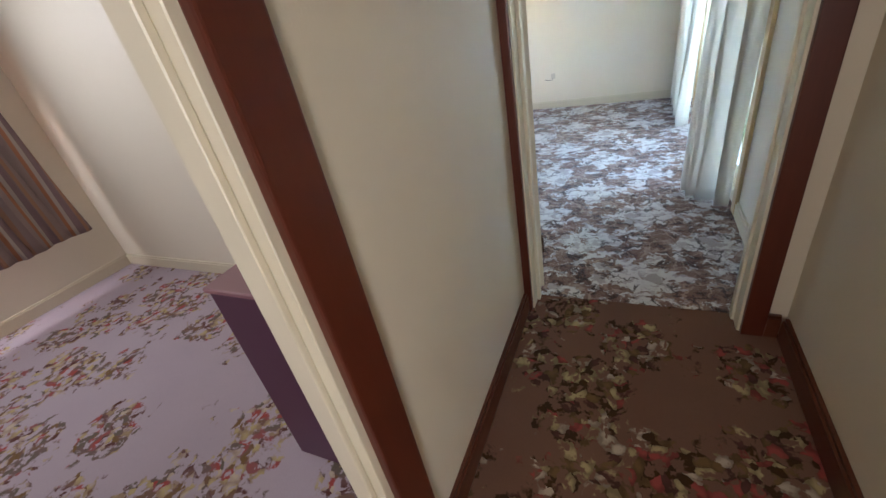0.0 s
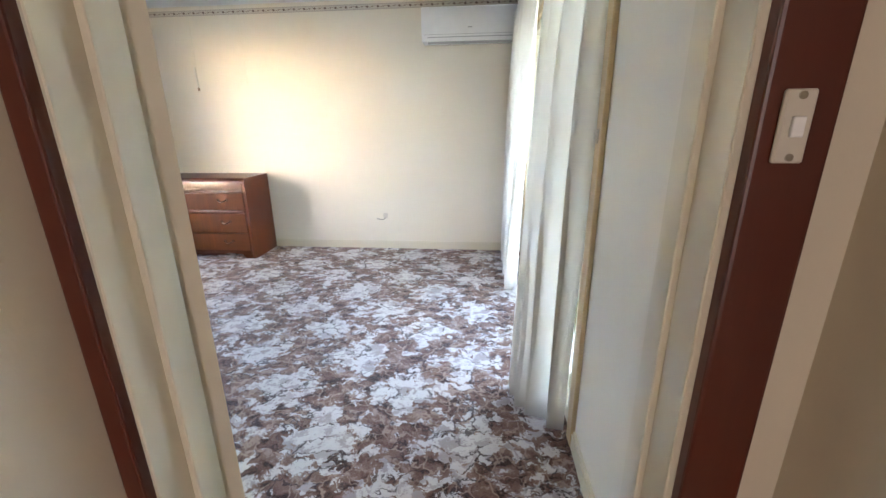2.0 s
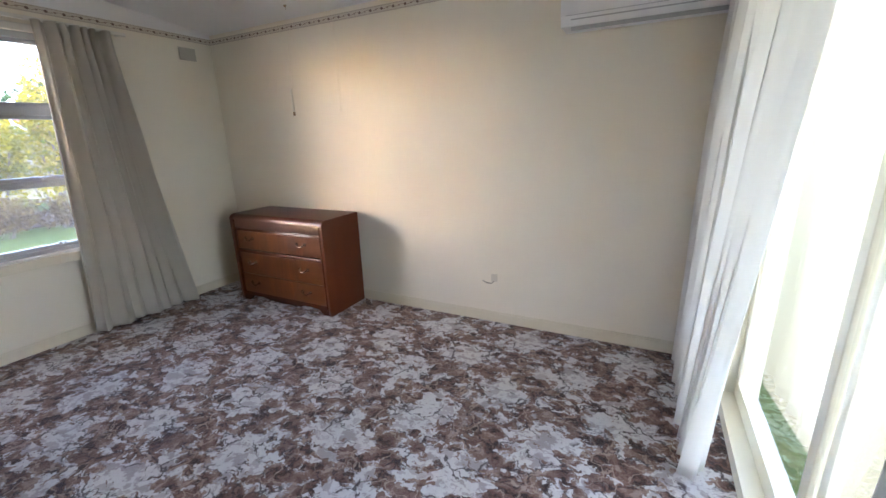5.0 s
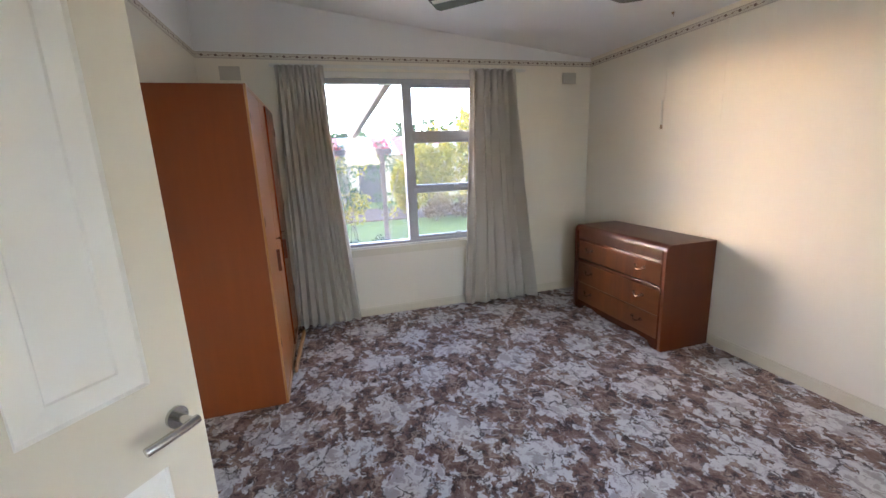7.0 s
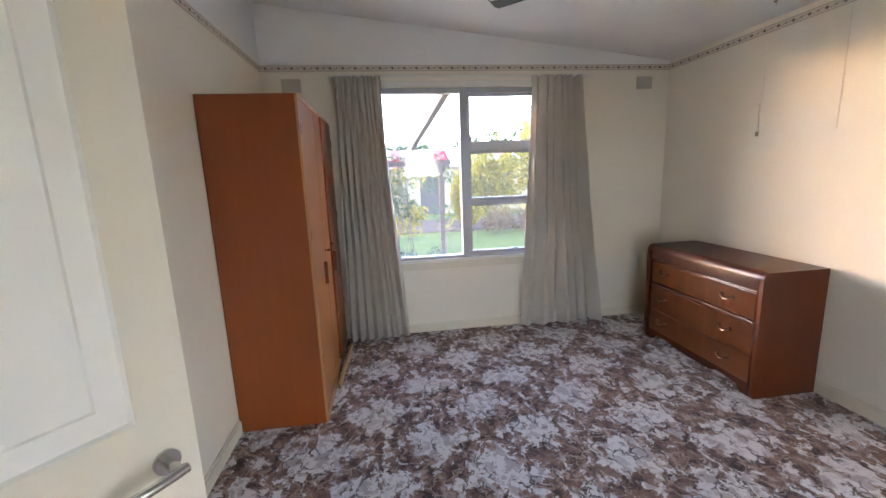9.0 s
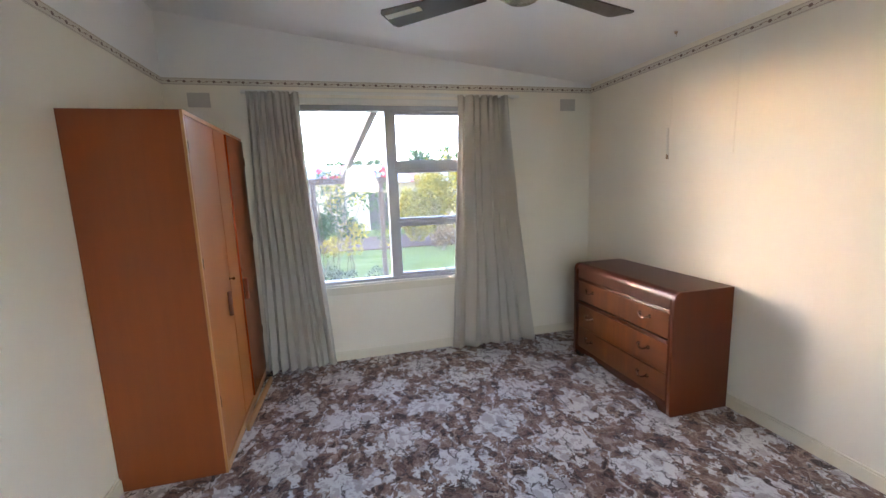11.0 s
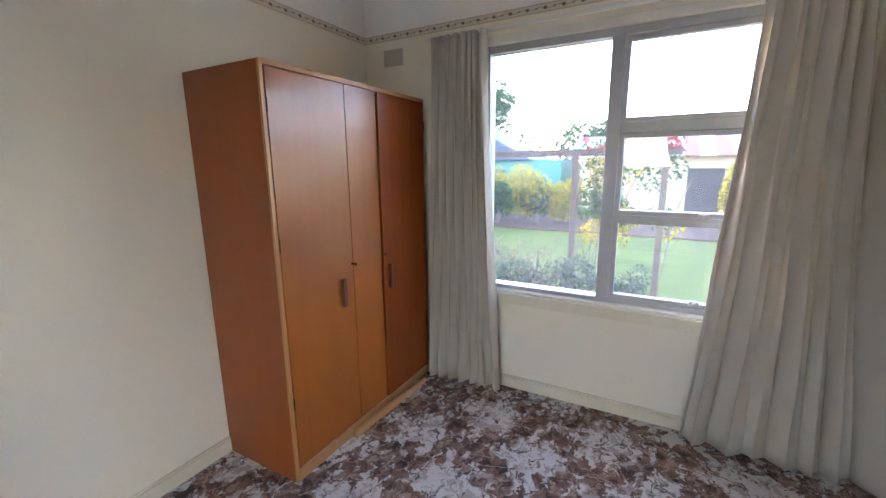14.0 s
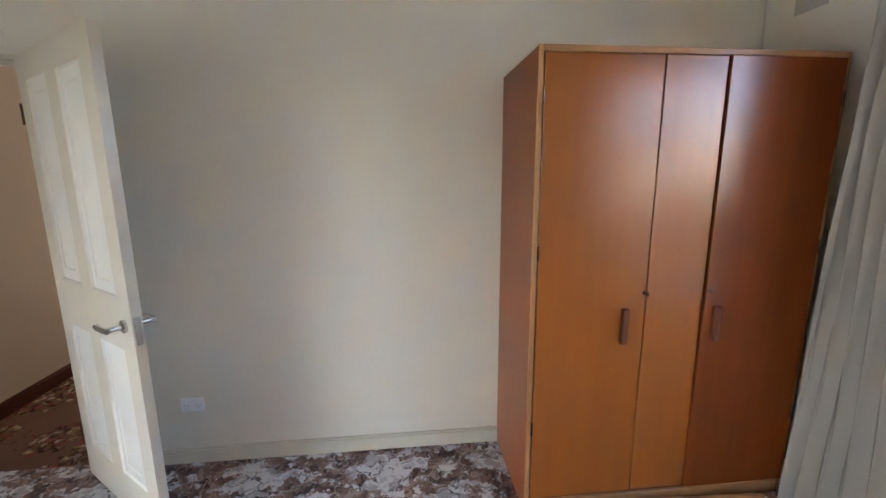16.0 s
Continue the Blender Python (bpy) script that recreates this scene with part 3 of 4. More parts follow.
# ---- wardrobe ----
def wardrobe():
    W, D, H = 1.275, 0.525, 1.98      # along y, along x
    X0 = 0.004
    w = thing("wardrobe", (X0 + D / 2, W / 2, 0), "tall teak veneered wardrobe with three doors standing in the corner", "wardrobe")
    f = X0 + D
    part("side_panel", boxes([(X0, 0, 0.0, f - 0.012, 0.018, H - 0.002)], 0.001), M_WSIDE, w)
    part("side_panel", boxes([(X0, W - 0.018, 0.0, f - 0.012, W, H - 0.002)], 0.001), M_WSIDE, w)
    part("top_board", boxes([(X0, 0.0185, H - 0.02, f - 0.012, W - 0.0185, H)], 0.001), M_WARD, w)
    part("back_board", boxes([(X0, 0.0185, 0.05, X0 + 0.006, W - 0.0185, H - 0.021)]), M_WARD, w)
    part("base_board", boxes([(X0 + 0.0065, 0.0185, 0.055, f - 0.03, W - 0.0185, 0.073)]), M_WARD, w)
    part("face_edging", boxes([(f - 0.0115, 0, 0.0, f + 0.002, 0.019, H), (f - 0.0115, W - 0.019, 0, f + 0.002, W, H), (f - 0.0115, 0.0195, H - 0.022, f + 0.002, W - 0.0195, H)], 0.0015), M_WARDE, w, "lighter timber edging")
    ys = [0.022, 0.497, 0.756, W - 0.022]
    names = ["door", "fixed_panel", "door"]
    for i in range(3):
        y0, y1 = ys[i] + 0.0025, ys[i + 1] - 0.0025
        proud = 0.012 if i == 2 else 0.0
        # third door takes the teak copy with shade coloured in
        p = part(names[i], boxes([(f - 0.02 + proud, y0, 0.075, f + 0.001 + proud, y1, H - 0.026)], 0.0015), M_WARDSHADE if i == 2 else M_WARD, w, "teak door coloured darker and redder for the shade beside the curtain" if i == 2 else "")
        if i == 1:
            continue
        hy = 0.405 if i == 0 else 0.812
        fx = f + 0.001 + proud
        pull = boxes([(fx, hy - 0.013, 0.80, fx + 0.022, hy + 0.013, 0.955)], 0.005, 2)
        part("pull", pull, M_PULL, p, "dark timber pull")
        ky = 0.488 if i == 0 else 0.775
        kz = 1.02
        k = part("keyhole", cyl((fx, ky, kz), (fx + 0.003, ky, kz), 0.009, 0.009, 16), M_BRASS, p, "round brass keyhole plate")
        part("key", join(cyl((fx + 0.003, ky, kz), (fx + 0.022, ky, kz), 0.003, 0.003, 8), cyl((fx + 0.024, ky - 0.001, kz), (fx + 0.024, ky + 0.0015, kz), 0.010, 0.010, 12)) if i == 0
             else tube([(fx + 0.003, ky, kz), (fx + 0.02, ky - 0.01, kz + 0.002), (fx + 0.022, ky - 0.03, kz + 0.006)], 0.0025, 8), M_BRASS, p, "small key")
        for hz in (0.42, 1.20, 1.80):
            yh = y0 - 0.002 if i == 0 else y1 + 0.002
            part("hinge", cyl((fx, yh, hz - 0.03), (fx, yh, hz + 0.03), 0.004, 0.004, 8), M_BRASS, p, "slim brass hinge")
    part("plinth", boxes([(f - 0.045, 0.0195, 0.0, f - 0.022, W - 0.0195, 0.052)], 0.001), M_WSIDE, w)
    part("plinth_board", boxes([(f - 0.011, 0.02, 0.0, f + 0.004, W - 0.03, 0.062)], 0.002), M_WARDE, w, "lighter plinth board")
    return w


wardrobe()
loose = part("timber_offcut", boxes([(0.0, 0.0, 0.0, 0.022, 0.72, 0.045)], 0.003), M_PLINTH)
loose.matrix_world = pose(0.545, 0.40, 0.002, rz=-3)
tagged(loose, "loose strip of pale bare timber lying along the wardrobe's foot", "timber offcut")


# ---- chest of drawers ----
def chest():
    x0, x1, y0, y1, H = 3.238, 3.705, -0.295, 0.83, 0.842
    W = y1 - y0
    c = thing("chest_of_drawers", ((x0 + x1) / 2, (y0 + y1) / 2, 0), "old walnut veneered chest of drawers with rounded top edge", "chest of drawers")
    R = 0.05
    top = [(x1, H), (x0 + R + 0.012, H)]
    for i in range(1, 8):
        t = radians(90 + 90 * i / 7)
        top.append((x0 + 0.012 + R + R * math.cos(t) - 0.0, H - R + R * math.sin(t)))
    top += [(x0 + 0.012, H - 0.125), (x0 + 0.03, H - 0.125), (x0 + 0.03, H - 0.03), (x1, H - 0.03)]
    part("top", prism(top, "y", y0 + 0.024, y1 - 0.024), M_CHEST, c, "", True)
    side = [(x1, 0.0), (x1, H)] + [(x0 + R + R * math.cos(radians(90 + 90 * i / 7)), H - R + R * math.sin(radians(90 + 90 * i / 7))) for i in range(8)]
    side += [(x0, 0.02), (x0 + 0.012, 0.0)]
    part("side_panel", prism(side, "y", y0, y0 + 0.0235), M_WSIDE2, c, "", True)
    part("side_panel", prism(side, "y", y1 - 0.0235, y1), M_WSIDE2, c, "", True)
    for s in (0, 1):    # reeded front corners
        ya = y0 + 0.024 if s == 0 else y1 - 0.024
        sg = 1 if s == 0 else -1
        part("reeded_corner", join(*[cyl((x0 + 0.008, ya + sg * (0.006 + 0.011 * k), 0.05), (x0 + 0.008, ya + sg * (0.006 + 0.011 * k), H - 0.05), 0.006, 0.006, 10) for k in range(2)]), M_CHESTD, c, "", True)
    part("back_panel", boxes([(x1 - 0.01, y0 + 0.024, 0.05, x1 - 0.001, y1 - 0.024, H - 0.031)]), M_CHESTD, c)
    part("carcass", boxes([(x0 + 0.045, y0 + 0.024, 0.07, x1 - 0.012, y1 - 0.024, H - 0.13)]), M_CHESTD, c)
    rails = boxes([(x0 + 0.002, y0 + 0.05, 0.485, x0 + 0.044, y1 - 0.05, 0.512)], 0.005, 2)
    part("rail", rails, M_CHESTD, c, "dark moulded rail")
    part("rail", boxes([(x0 + 0.004, y0 + 0.05, 0.693, x0 + 0.044, y1 - 0.05, 0.703), (x0 + 0.008, y0 + 0.05, 0.706, x0 + 0.044, y1 - 0.05, 0.714)], 0.003, 2), M_CHESTD, c, "dark double moulding")
    # apron with a shaped lower edge and two short feet
    ap = [(y0 + 0.024, 0.0), (y0 + 0.10, 0.0), (y0 + 0.14, 0.045), (y0 + 0.30, 0.055), (y0 + 0.36, 0.035), ((y0 + y1) / 2, 0.028), (y1 - 0.36, 0.035), (y1 - 0.30, 0.055),
          (y1 - 0.14, 0.045), (y1 - 0.10, 0.0), (y1 - 0.024, 0.0), (y1 - 0.024, 0.085), (y0 + 0.024, 0.085)]
    part("apron", prism(ap, "x", x0 + 0.012, x0 + 0.036), M_CHESTD, c)
    rows = [(0.516, 0.690), (0.272, 0.482), (0.070, 0.268)]
    for i, (a, b) in enumerate(rows):
        xf = x0 + 0.016
        d = part("drawer", boxes([(xf, y0 + 0.05, a + 0.002, x0 + 0.043, y1 - 0.05, b - 0.002)], 0.003, 1), M_DRAW, c, "golden brown veneered drawer front")
        # figured veneer inlay, wedge shaped towards the bottom
        m = (y0 + y1) / 2
        wide = [(0.30, 0.36), (0.22, 0.36), (0.10, 0.22)][i]
        part("veneer", prism([(m - wide[0], a + 0.006), (m + wide[0], a + 0.006), (m + wide[1], b - 0.006), (m - wide[1], b - 0.006)], "x", xf - 0.0012, xf + 0.002), M_BURR, d, "figured walnut veneer")
        for hy in (y0 + 0.27, y1 - 0.21):
            z = (a + b) / 2 + 0.02
            pts = [(xf - 0.016 * math.sin(math.pi * k / 8) - 0.010, hy - 0.046 + 0.092 * k / 8, z - 0.020 * math.sin(math.pi * k / 8)) for k in range(9)]
            part("handle", join(tube(pts, 0.0065, 8), *[cyl((xf + 0.001, hy + o, z), (xf - 0.014, hy + o, z), 0.016, 0.010, 14) for o in (-0.046, 0.046)]),
                 M_BRASS, d, "old metal drop handle", True)
    return c


M_WSIDE2 = wood("walnut_side_panel", (0.075, 0.013, 0.0028), (0.120, 0.025, 0.005), "z", 0.3, figure=0.3)
chest()


# ---- north window ----
def north_window():
    x0, x1, z0, z1 = WIN
    yi, yo = YN - 0.001, YN + 0.10
    w = part("window_1", boxes([(x0 - 0.02, yi - 0.035, z0 - 0.075, x1 + 0.02, yi, z0 - 0.005)], 0.004, 2), M_TRIM, None)
    tagged(w, "old grey and white window with a fixed pane and three stacked sashes", "window", kind="structure")
    part("window_sill", boxes([(x0 + 0.001, yi - 0.02, z0 - 0.004, x1 - 0.001, yo, z0 + 0.012)], 0.003), M_WFRAME, w)
    fr = [(x0, yi + 0.02, z0 + 0.013, x0 + 0.05, yo, z1), (x1 - 0.05, yi + 0.02, z0 + 0.013, x1, yo, z1), (x0 + 0.051, yi + 0.02, z1 - 0.045, x1 - 0.051, yo, z1),
          (x0 + 0.051, yi + 0.02, z0 + 0.013, x1 - 0.051, yo, z0 + 0.04), (1.685, yi + 0.01, z0 + 0.041, 1.755, yo - 0.01, z1 - 0.046)]
    part("window_frame", boxes(fr, 0.003), M_SASH, w)
    sx0, sx1 = 1.756, x1 - 0.051
    levels = [(z0 + 0.042, 1.228), (1.252, 1.712), (1.772, z1 - 0.047)]
    part("transom", boxes([(sx0, yi + 0.012, 1.7125, sx1, yo - 0.012, 1.7715), (sx0, yi + 0.022, 1.2285, sx1, yo - 0.012, 1.2515)], 0.003), M_SASH, w)
    for i, (a, b) in enumerate(levels):
        t = 0.027
        s = boxes([(sx0, yi + 0.035, a, sx0 + t, yo - 0.02, b), (sx1 - t, yi + 0.035, a, sx1, yo - 0.02, b),
                   (sx0 + t, yi + 0.035, a, sx1 - t, yo - 0.02, a + t), (sx0 + t, yi + 0.035, b - t, sx1 - t, yo - 0.02, b)], 0.002)
        sash = part("sash", s, M_SASH, w)
        g = part("pane", boxes([(sx0 + t, yi + 0.058, a + t, sx1 - t, yi + 0.062, b - t)]), M_DUSTGLARE, sash, "clear glass pane")
        g.visible_shadow = False
    for z in (0.775, 1.262):
        part("sash_latch", join(boxes([(2.18, yi + 0.012, z - 0.02, 2.23, yi + 0.034, z + 0.012)], 0.004), cyl((2.205, yi + 0.02, z), (2.205, yi - 0.01, z + 0.004), 0.009, 0.007, 10)), M_GREYP, w, "small metal sash latch")
    g = part("pane", boxes([(x0 + 0.051, yi + 0.058, z0 + 0.041, 1.684, yi + 0.062, z1 - 0.046)]), M_DUSTGLARE, w, "large clear fixed pane")
    g.visible_shadow = False
    return w


north_window()
part("window_header", boxes([(WIN[0] - 0.02, YN - 0.012, WIN[3], WIN[1] + 0.02, YN - 0.001, WIN[3] + 0.05)], 0.003), M_WFRAME)
tagged(bpy.data.objects["window_header"], "white painted board over the window", "trim", kind="structure")
part("curtain_track_north", join(boxes([(0.56, YN - 0.075, 2.335, 2.93, YN - 0.055, 2.36)], 0.003), *[boxes([(x, YN - 0.06, 2.34, x + 0.02, YN - 0.001, 2.355)]) for x in (0.6, 1.75, 2.88)]), M_WFRAME)
tagged(bpy.data.objects["curtain_track_north"], "white curtain track over the window", "curtain track")


# ---- curtains ----
def curtain(name, label, mat, top, bottom, y, folds, amp, z1, z0, seed=0, flare=None, axis_y=0.0, hem=True, group="", depth_bottom=None, near=0.0):
    """A pleated drape from top = (xa, xb) at z1 to bottom = (xa, xb) at z0."""
    r = random.Random(seed)
    n, rows = folds * 12, 26
    ph = [r.uniform(0.55, 1.45) for _ in range(folds + 1)]
    tot = sum(ph[:folds])
    bm = bmesh.new()
    grid = []
    for j in range(rows + 1):
        v = j / rows
        z = z1 + (z0 - z1) * v
        e = v if flare is None else flare(v)
        xa, xb = top[0] + (bottom[0] - top[0]) * e, top[1] + (bottom[1] - top[1]) * e
        row = []
        for i in range(n + 1):
            u = i / n
            k = u * folds
            a = int(min(k, folds - 1))
            un = (sum(ph[:a]) + (k - a) * ph[a]) / tot
            A = amp * (0.45 + 0.55 * min(1, v * 3)) * (0.7 + 0.5 * (ph[a] - 0.7))
            if depth_bottom:
                A *= 1 + (depth_bottom - 1) * v
            s = math.sin(2 * math.pi * (k - a))
            wave = A * s + 0.25 * A * math.sin(6.0 * k + 2.2 * v + seed)
            wave += (near - axis_y * v) * (1 - u) ** 4 if near else 0.0
            x = xa + (xb - xa) * (un + 0.18 / folds * math.sin(4 * math.pi * (k - a)) * min(1, v * 2) * 0.5)
            row.append(bm.verts.new((x + 0.006 * math.sin(9 * v + i), y + wave + axis_y * v, z + (0.006 * math.sin(2.3 * k + seed) if j == rows else 0))))
        grid.append(row)
    for j in range(rows):
        for i in range(n):
            bm.faces.new((grid[j][i], grid[j][i + 1], grid[j + 1][i + 1], grid[j + 1][i]))
    me_bm = bm
    ob = part("cloth", me_bm, mat, None, "", True)
    so = ob.modifiers.new("thick", "SOLIDIFY")
    so.thickness = 0.003
    ob.name = name
    return tagged(ob, label, "curtain", group)


ease = lambda v: v ** 1.3
curtain("curtain", "long grey pleated curtain hanging at the window", M_GREYCUR, (0.60, 0.985), (0.56, 1.13), YN - 0.09, 8, 0.052, 2.345, 0.025, 3, ease, -0.03, group="grey curtains", depth_bottom=1.25)
curtain("curtain", "long grey pleated curtain spread wide at its foot", M_GREYCUR, (2.33, 2.80), (2.19, 3.06), YN - 0.09, 7, 0.056, 2.345, 0.03, 8, ease, -0.05, group="grey curtains")
curtain("curtain", "full-length cream curtain bunched beside the glass door", M_WHITECUR, (0.90, 1.50), (0.938, 1.30), YS + 0.135, 5, 0.040, 2.30, 0.02, 5, lambda v: v ** 0.6, 0.06, group="cream curtains", depth_bottom=1.3, near=-0.112)
curtain("curtain", "full-length cream curtain hanging at the far half of the glass door", M_WHITECUR, (1.75, XE - 0.03), (2.53, XE - 0.03), YS + 0.14, 9, 0.045, 2.30, 0.02, 9, lambda v: v ** 0.9, 0.03, group="cream curtains", depth_bottom=1.4)
part("curtain_track_south", boxes([(0.80, YS + 0.08, 2.30, XE - 0.01, YS + 0.11, 2.33), (0.9, YS + 0.001, 2.305, 0.93, YS + 0.08, 2.325), (3.5, YS + 0.001, 2.305, 3.53, YS + 0.08, 2.325)]), M_WFRAME)
tagged(bpy.data.objects["curtain_track_south"], "white curtain track over the glass door", "curtain track")


# ---- south glass door ----
def glass_door():
    a, b, c, d = GLS
    w = part("door_3", boxes([(a - 0.075, YS + 0.001, 0.0, a - 0.001, YS + 0.02, d + 0.07), (b + 0.001, YS + 0.001, 0.0, b + 0.075, YS + 0.02, d + 0.07), (a - 0.0005, YS + 0.001, d + 0.001, b + 0.0005, YS + 0.02, d + 0.07)], 0.003), M_PINE)
    tagged(w, "sliding glass door with honey-coloured timber architraves", "door", kind="structure")
    part("door_frame", boxes([(a, YS - 0.12, c, a + 0.05, YS + 0.012, d), (b - 0.05, YS - 0.12, c, b, YS + 0.012, d), (a + 0.051, YS - 0.12, d - 0.05, b - 0.051, YS - 0.0, d), (a + 0.051, YS - 0.12, c, b - 0.051, YS - 0.0, c + 0.03)], 0.002), M_TRIM, w)
    m = (a + b) / 2
    for i, (u, v) in enumerate([(a + 0.052, m + 0.03), (m - 0.03, b - 0.052)]):
        yy = YS - 0.05 - 0.04 * i
        s = part("sliding_leaf", boxes([(u, yy - 0.015, c + 0.031, u + 0.05, yy + 0.015, d - 0.051), (v - 0.05, yy - 0.015, c + 0.031, v, yy + 0.015, d - 0.051),
                                         (u + 0.05, yy - 0.015, c + 0.031, v - 0.05, yy + 0.015, c + 0.12), (u + 0.05, yy - 0.015, d - 0.11, v - 0.05, yy + 0.015, d - 0.051)], 0.002), M_TRIM, w)
        g = part("pane", boxes([(u + 0.05, yy - 0.003, c + 0.12, v - 0.05, yy + 0.003, d - 0.11)]), M_GLASS, s, "clear glass pane")
        g.visible_shadow = False
    part("flush_latch", boxes([(a - 0.05, YS + 0.02, 1.28, a - 0.035, YS + 0.028, 1.33)], 0.003), M_CREAMP, w, "small cream latch")


glass_door()


# ---- air conditioner ----
def aircon():
    y0, y1, z0, z1 = -2.965, -2.085, 2.055, 2.36
    dx = 0.215
    a = thing("air_conditioner", (XE - dx / 2, (y0 + y1) / 2, z0), "white wall-mounted split air conditioner above the bare wall", "air conditioner")
    prof = [(XE - 0.002, z0 + 0.02), (XE - 0.002, z1)] + [(XE - dx + 0.02 + 0.02 * math.cos(radians(t)), z1 - 0.02 + 0.02 * math.sin(radians(t))) for t in (90, 120, 150, 180)] + [(XE - dx, z0 + 0.075), (XE - dx + 0.012, z0 + 0.058), (XE - dx + 0.02, z0 + 0.02)]
    part("casing", prism(prof, "y", y0, y1), M_WHITE, a, "", True)
    part("end_cap", prism(prof, "y", y1 + 0.0005, y1 + 0.006), M_WHITE, a)
    part("louvre", prism([(XE - dx + 0.010, z0 + 0.056), (XE - dx + 0.018, z0 + 0.058), (XE - dx + 0.052, z0 + 0.004), (XE - dx + 0.046, z0)], "y", y0 + 0.05, y1 - 0.05), M_GREYP, a, "pale grey air louvre")
    part("intake_slot", boxes([(XE - dx - 0.0008, y0 + 0.02, z0 + 0.073, XE - dx + 0.004, y1 - 0.02, z0 + 0.0755)]), M_GREYP, a)
    part("badge", boxes([(XE - dx - 0.0012, (y0 + y1) / 2 - 0.02, z0 + 0.125, XE - dx, (y0 + y1) / 2 + 0.02, z0 + 0.133)]), M_GREYP, a, "small grey badge")
    return a


aircon()


# ---- ceiling fan ----
def fan():
    cx, cy = 1.97, -0.80
    zc = ceil_z(cx)
    f = thing("ceiling_fan", (cx, cy, zc), "ceiling fan with three dark metal blades on a polished hub", "ceiling fan")
    part("canopy", cyl((cx, cy, zc - 0.075), (cx, cy, zc + 0.01), 0.05, 0.065, 24), M_WHITE, f, "", True)
    part("rod", cyl((cx, cy, 2.36), (cx, cy, zc - 0.07), 0.012, 0.012, 12), M_CHROME, f, "", True)
    part("motor", join(cyl((cx, cy, 2.27), (cx, cy, 2.38), 0.10, 0.075, 32), cyl((cx, cy, 2.24), (cx, cy, 2.27), 0.055, 0.10, 32)), M_CHROME, f, "polished metal motor housing", True)
    for k in range(3):
        an = radians(18 + 120 * k)
        bm = bmesh.new()
        pts = [(0.16, -0.045), (0.60, -0.068), (0.615, -0.05), (0.615, 0.05), (0.60, 0.068), (0.16, 0.045)]
        up = [bm.verts.new((px, py, 0.003 + py * 0.18)) for px, py in pts]
        dn = [bm.verts.new((px, py, -0.003 + py * 0.18)) for px, py in pts]
        bm.faces.new(up), bm.faces.new(dn)
        for i in range(6):
            bm.faces.new((up[i], up[(i + 1) % 6], dn[(i + 1) % 6], dn[i]))
        bmesh.ops.recalc_face_normals(bm, faces=bm.faces[:])
        bm.transform(pose(cx, cy, 2.30, rz=math.degrees(an)))
        part("blade", bm, M_BLADE, f)
        if k == 1:
            tip = boxes([(0.43, 0.005, -0.0052, 0.605, 0.035, -0.0032)])
            tip.transform(pose(cx, cy, 2.30, rz=math.degrees(an)) @ pose(0, 0, 0.0, math.degrees(math.atan(0.18))))
            part("pale_edge", tip, M_CORD, f, "pale strip on the blade tip")
        br = boxes([(0.08, -0.018, -0.008, 0.20, 0.018, -0.003)], 0.001)
        br.transform(pose(cx, cy, 2.30, rz=math.degrees(an)))
        part("blade_bracket", br, M_CHROME, f)


fan()
hook = part("ceiling_hook", join(cyl((0, 0, -0.012), (0, 0, 0), 0.008, 0.012, 12), tube([(0, 0, -0.01), (0.008, 0, -0.02), (0.004, 0, -0.03)], 0.002, 6)), M_CORDD)
hook.matrix_world = pose(3.50, 0.08, ceil_z(3.50) - 0.001)
tagged(hook, "small dark hook in the ceiling", "hook")


# ---- things on the walls ----
def outlet(name, m, label, wide=0.116, high=0.072, mat=M_WHITE, rockers=True):
    """A plate lying in local x-z, standing out along -y."""
    o = thing(name, (0, 0, 0), label, "power outlet")
    part("plate", boxes([(-wide / 2, -0.009, -high / 2, wide / 2, 0, high / 2)], 0.003, 2), mat, o)
    if rockers:
        for sx in (-0.03, 0.03):
            part("rocker", boxes([(sx - 0.007, -0.0125, 0.012, sx + 0.007, -0.009, 0.026)], 0.001), mat, o)
            part("socket_slots", boxes([(sx - 0.010, -0.0094, -0.006, sx - 0.008, -0.0086, 0.003), (sx + 0.008, -0.0094, -0.006, sx + 0.010, -0.0086, 0.003), (sx - 0.001, -0.0094, -0.02, sx + 0.001, -0.0086, -0.011)]), M_DARK, o)
    o.matrix_world = m
    return o


outlet("power_outlet", pose(0.001, -1.63, 0.335, rz=90), "white double power outlet low on the wall")
sk = outlet("aerial_socket", pose(XE - 0.001, -1.60, 0.375, rz=-90), "small cream wall socket low on the bare wall", 0.05, 0.06, M_CREAMP, False)
tagged(sk, category="wall socket")
part("short_lead", tube([(XE - 0.012, -1.60, 0.35), (XE - 0.03, -1.585, 0.335), (XE - 0.02, -1.54, 0.333), (XE - 0.004, -1.50, 0.342)], 0.0025, 6), M_DARK, sk, "short dark lead")

sw = thing("light_switch", (XH - 0.03, DOOR_Y0 - 0.02, 1.35), "narrow aged white switch plate screwed to the dark architrave", "light switch")
part("plate", boxes([(XH - 0.031, DOOR_Y0 - 0.034, 1.314, XH - 0.0245, DOOR_Y0 - 0.004, 1.386)], 0.002), M_CREAMP, sw)
part("rocker", boxes([(XH - 0.036, DOOR_Y0 - 0.025, 1.34, XH - 0.031, DOOR_Y0 - 0.013, 1.36)], 0.001), M_WHITE, sw)
for z in (1.320, 1.380):
    part("screw", cyl((XH - 0.0325, DOOR_Y0 - 0.019, z), (XH - 0.031, DOOR_Y0 - 0.019, z), 0.004, 0.004, 10), M_CHROME, sw)

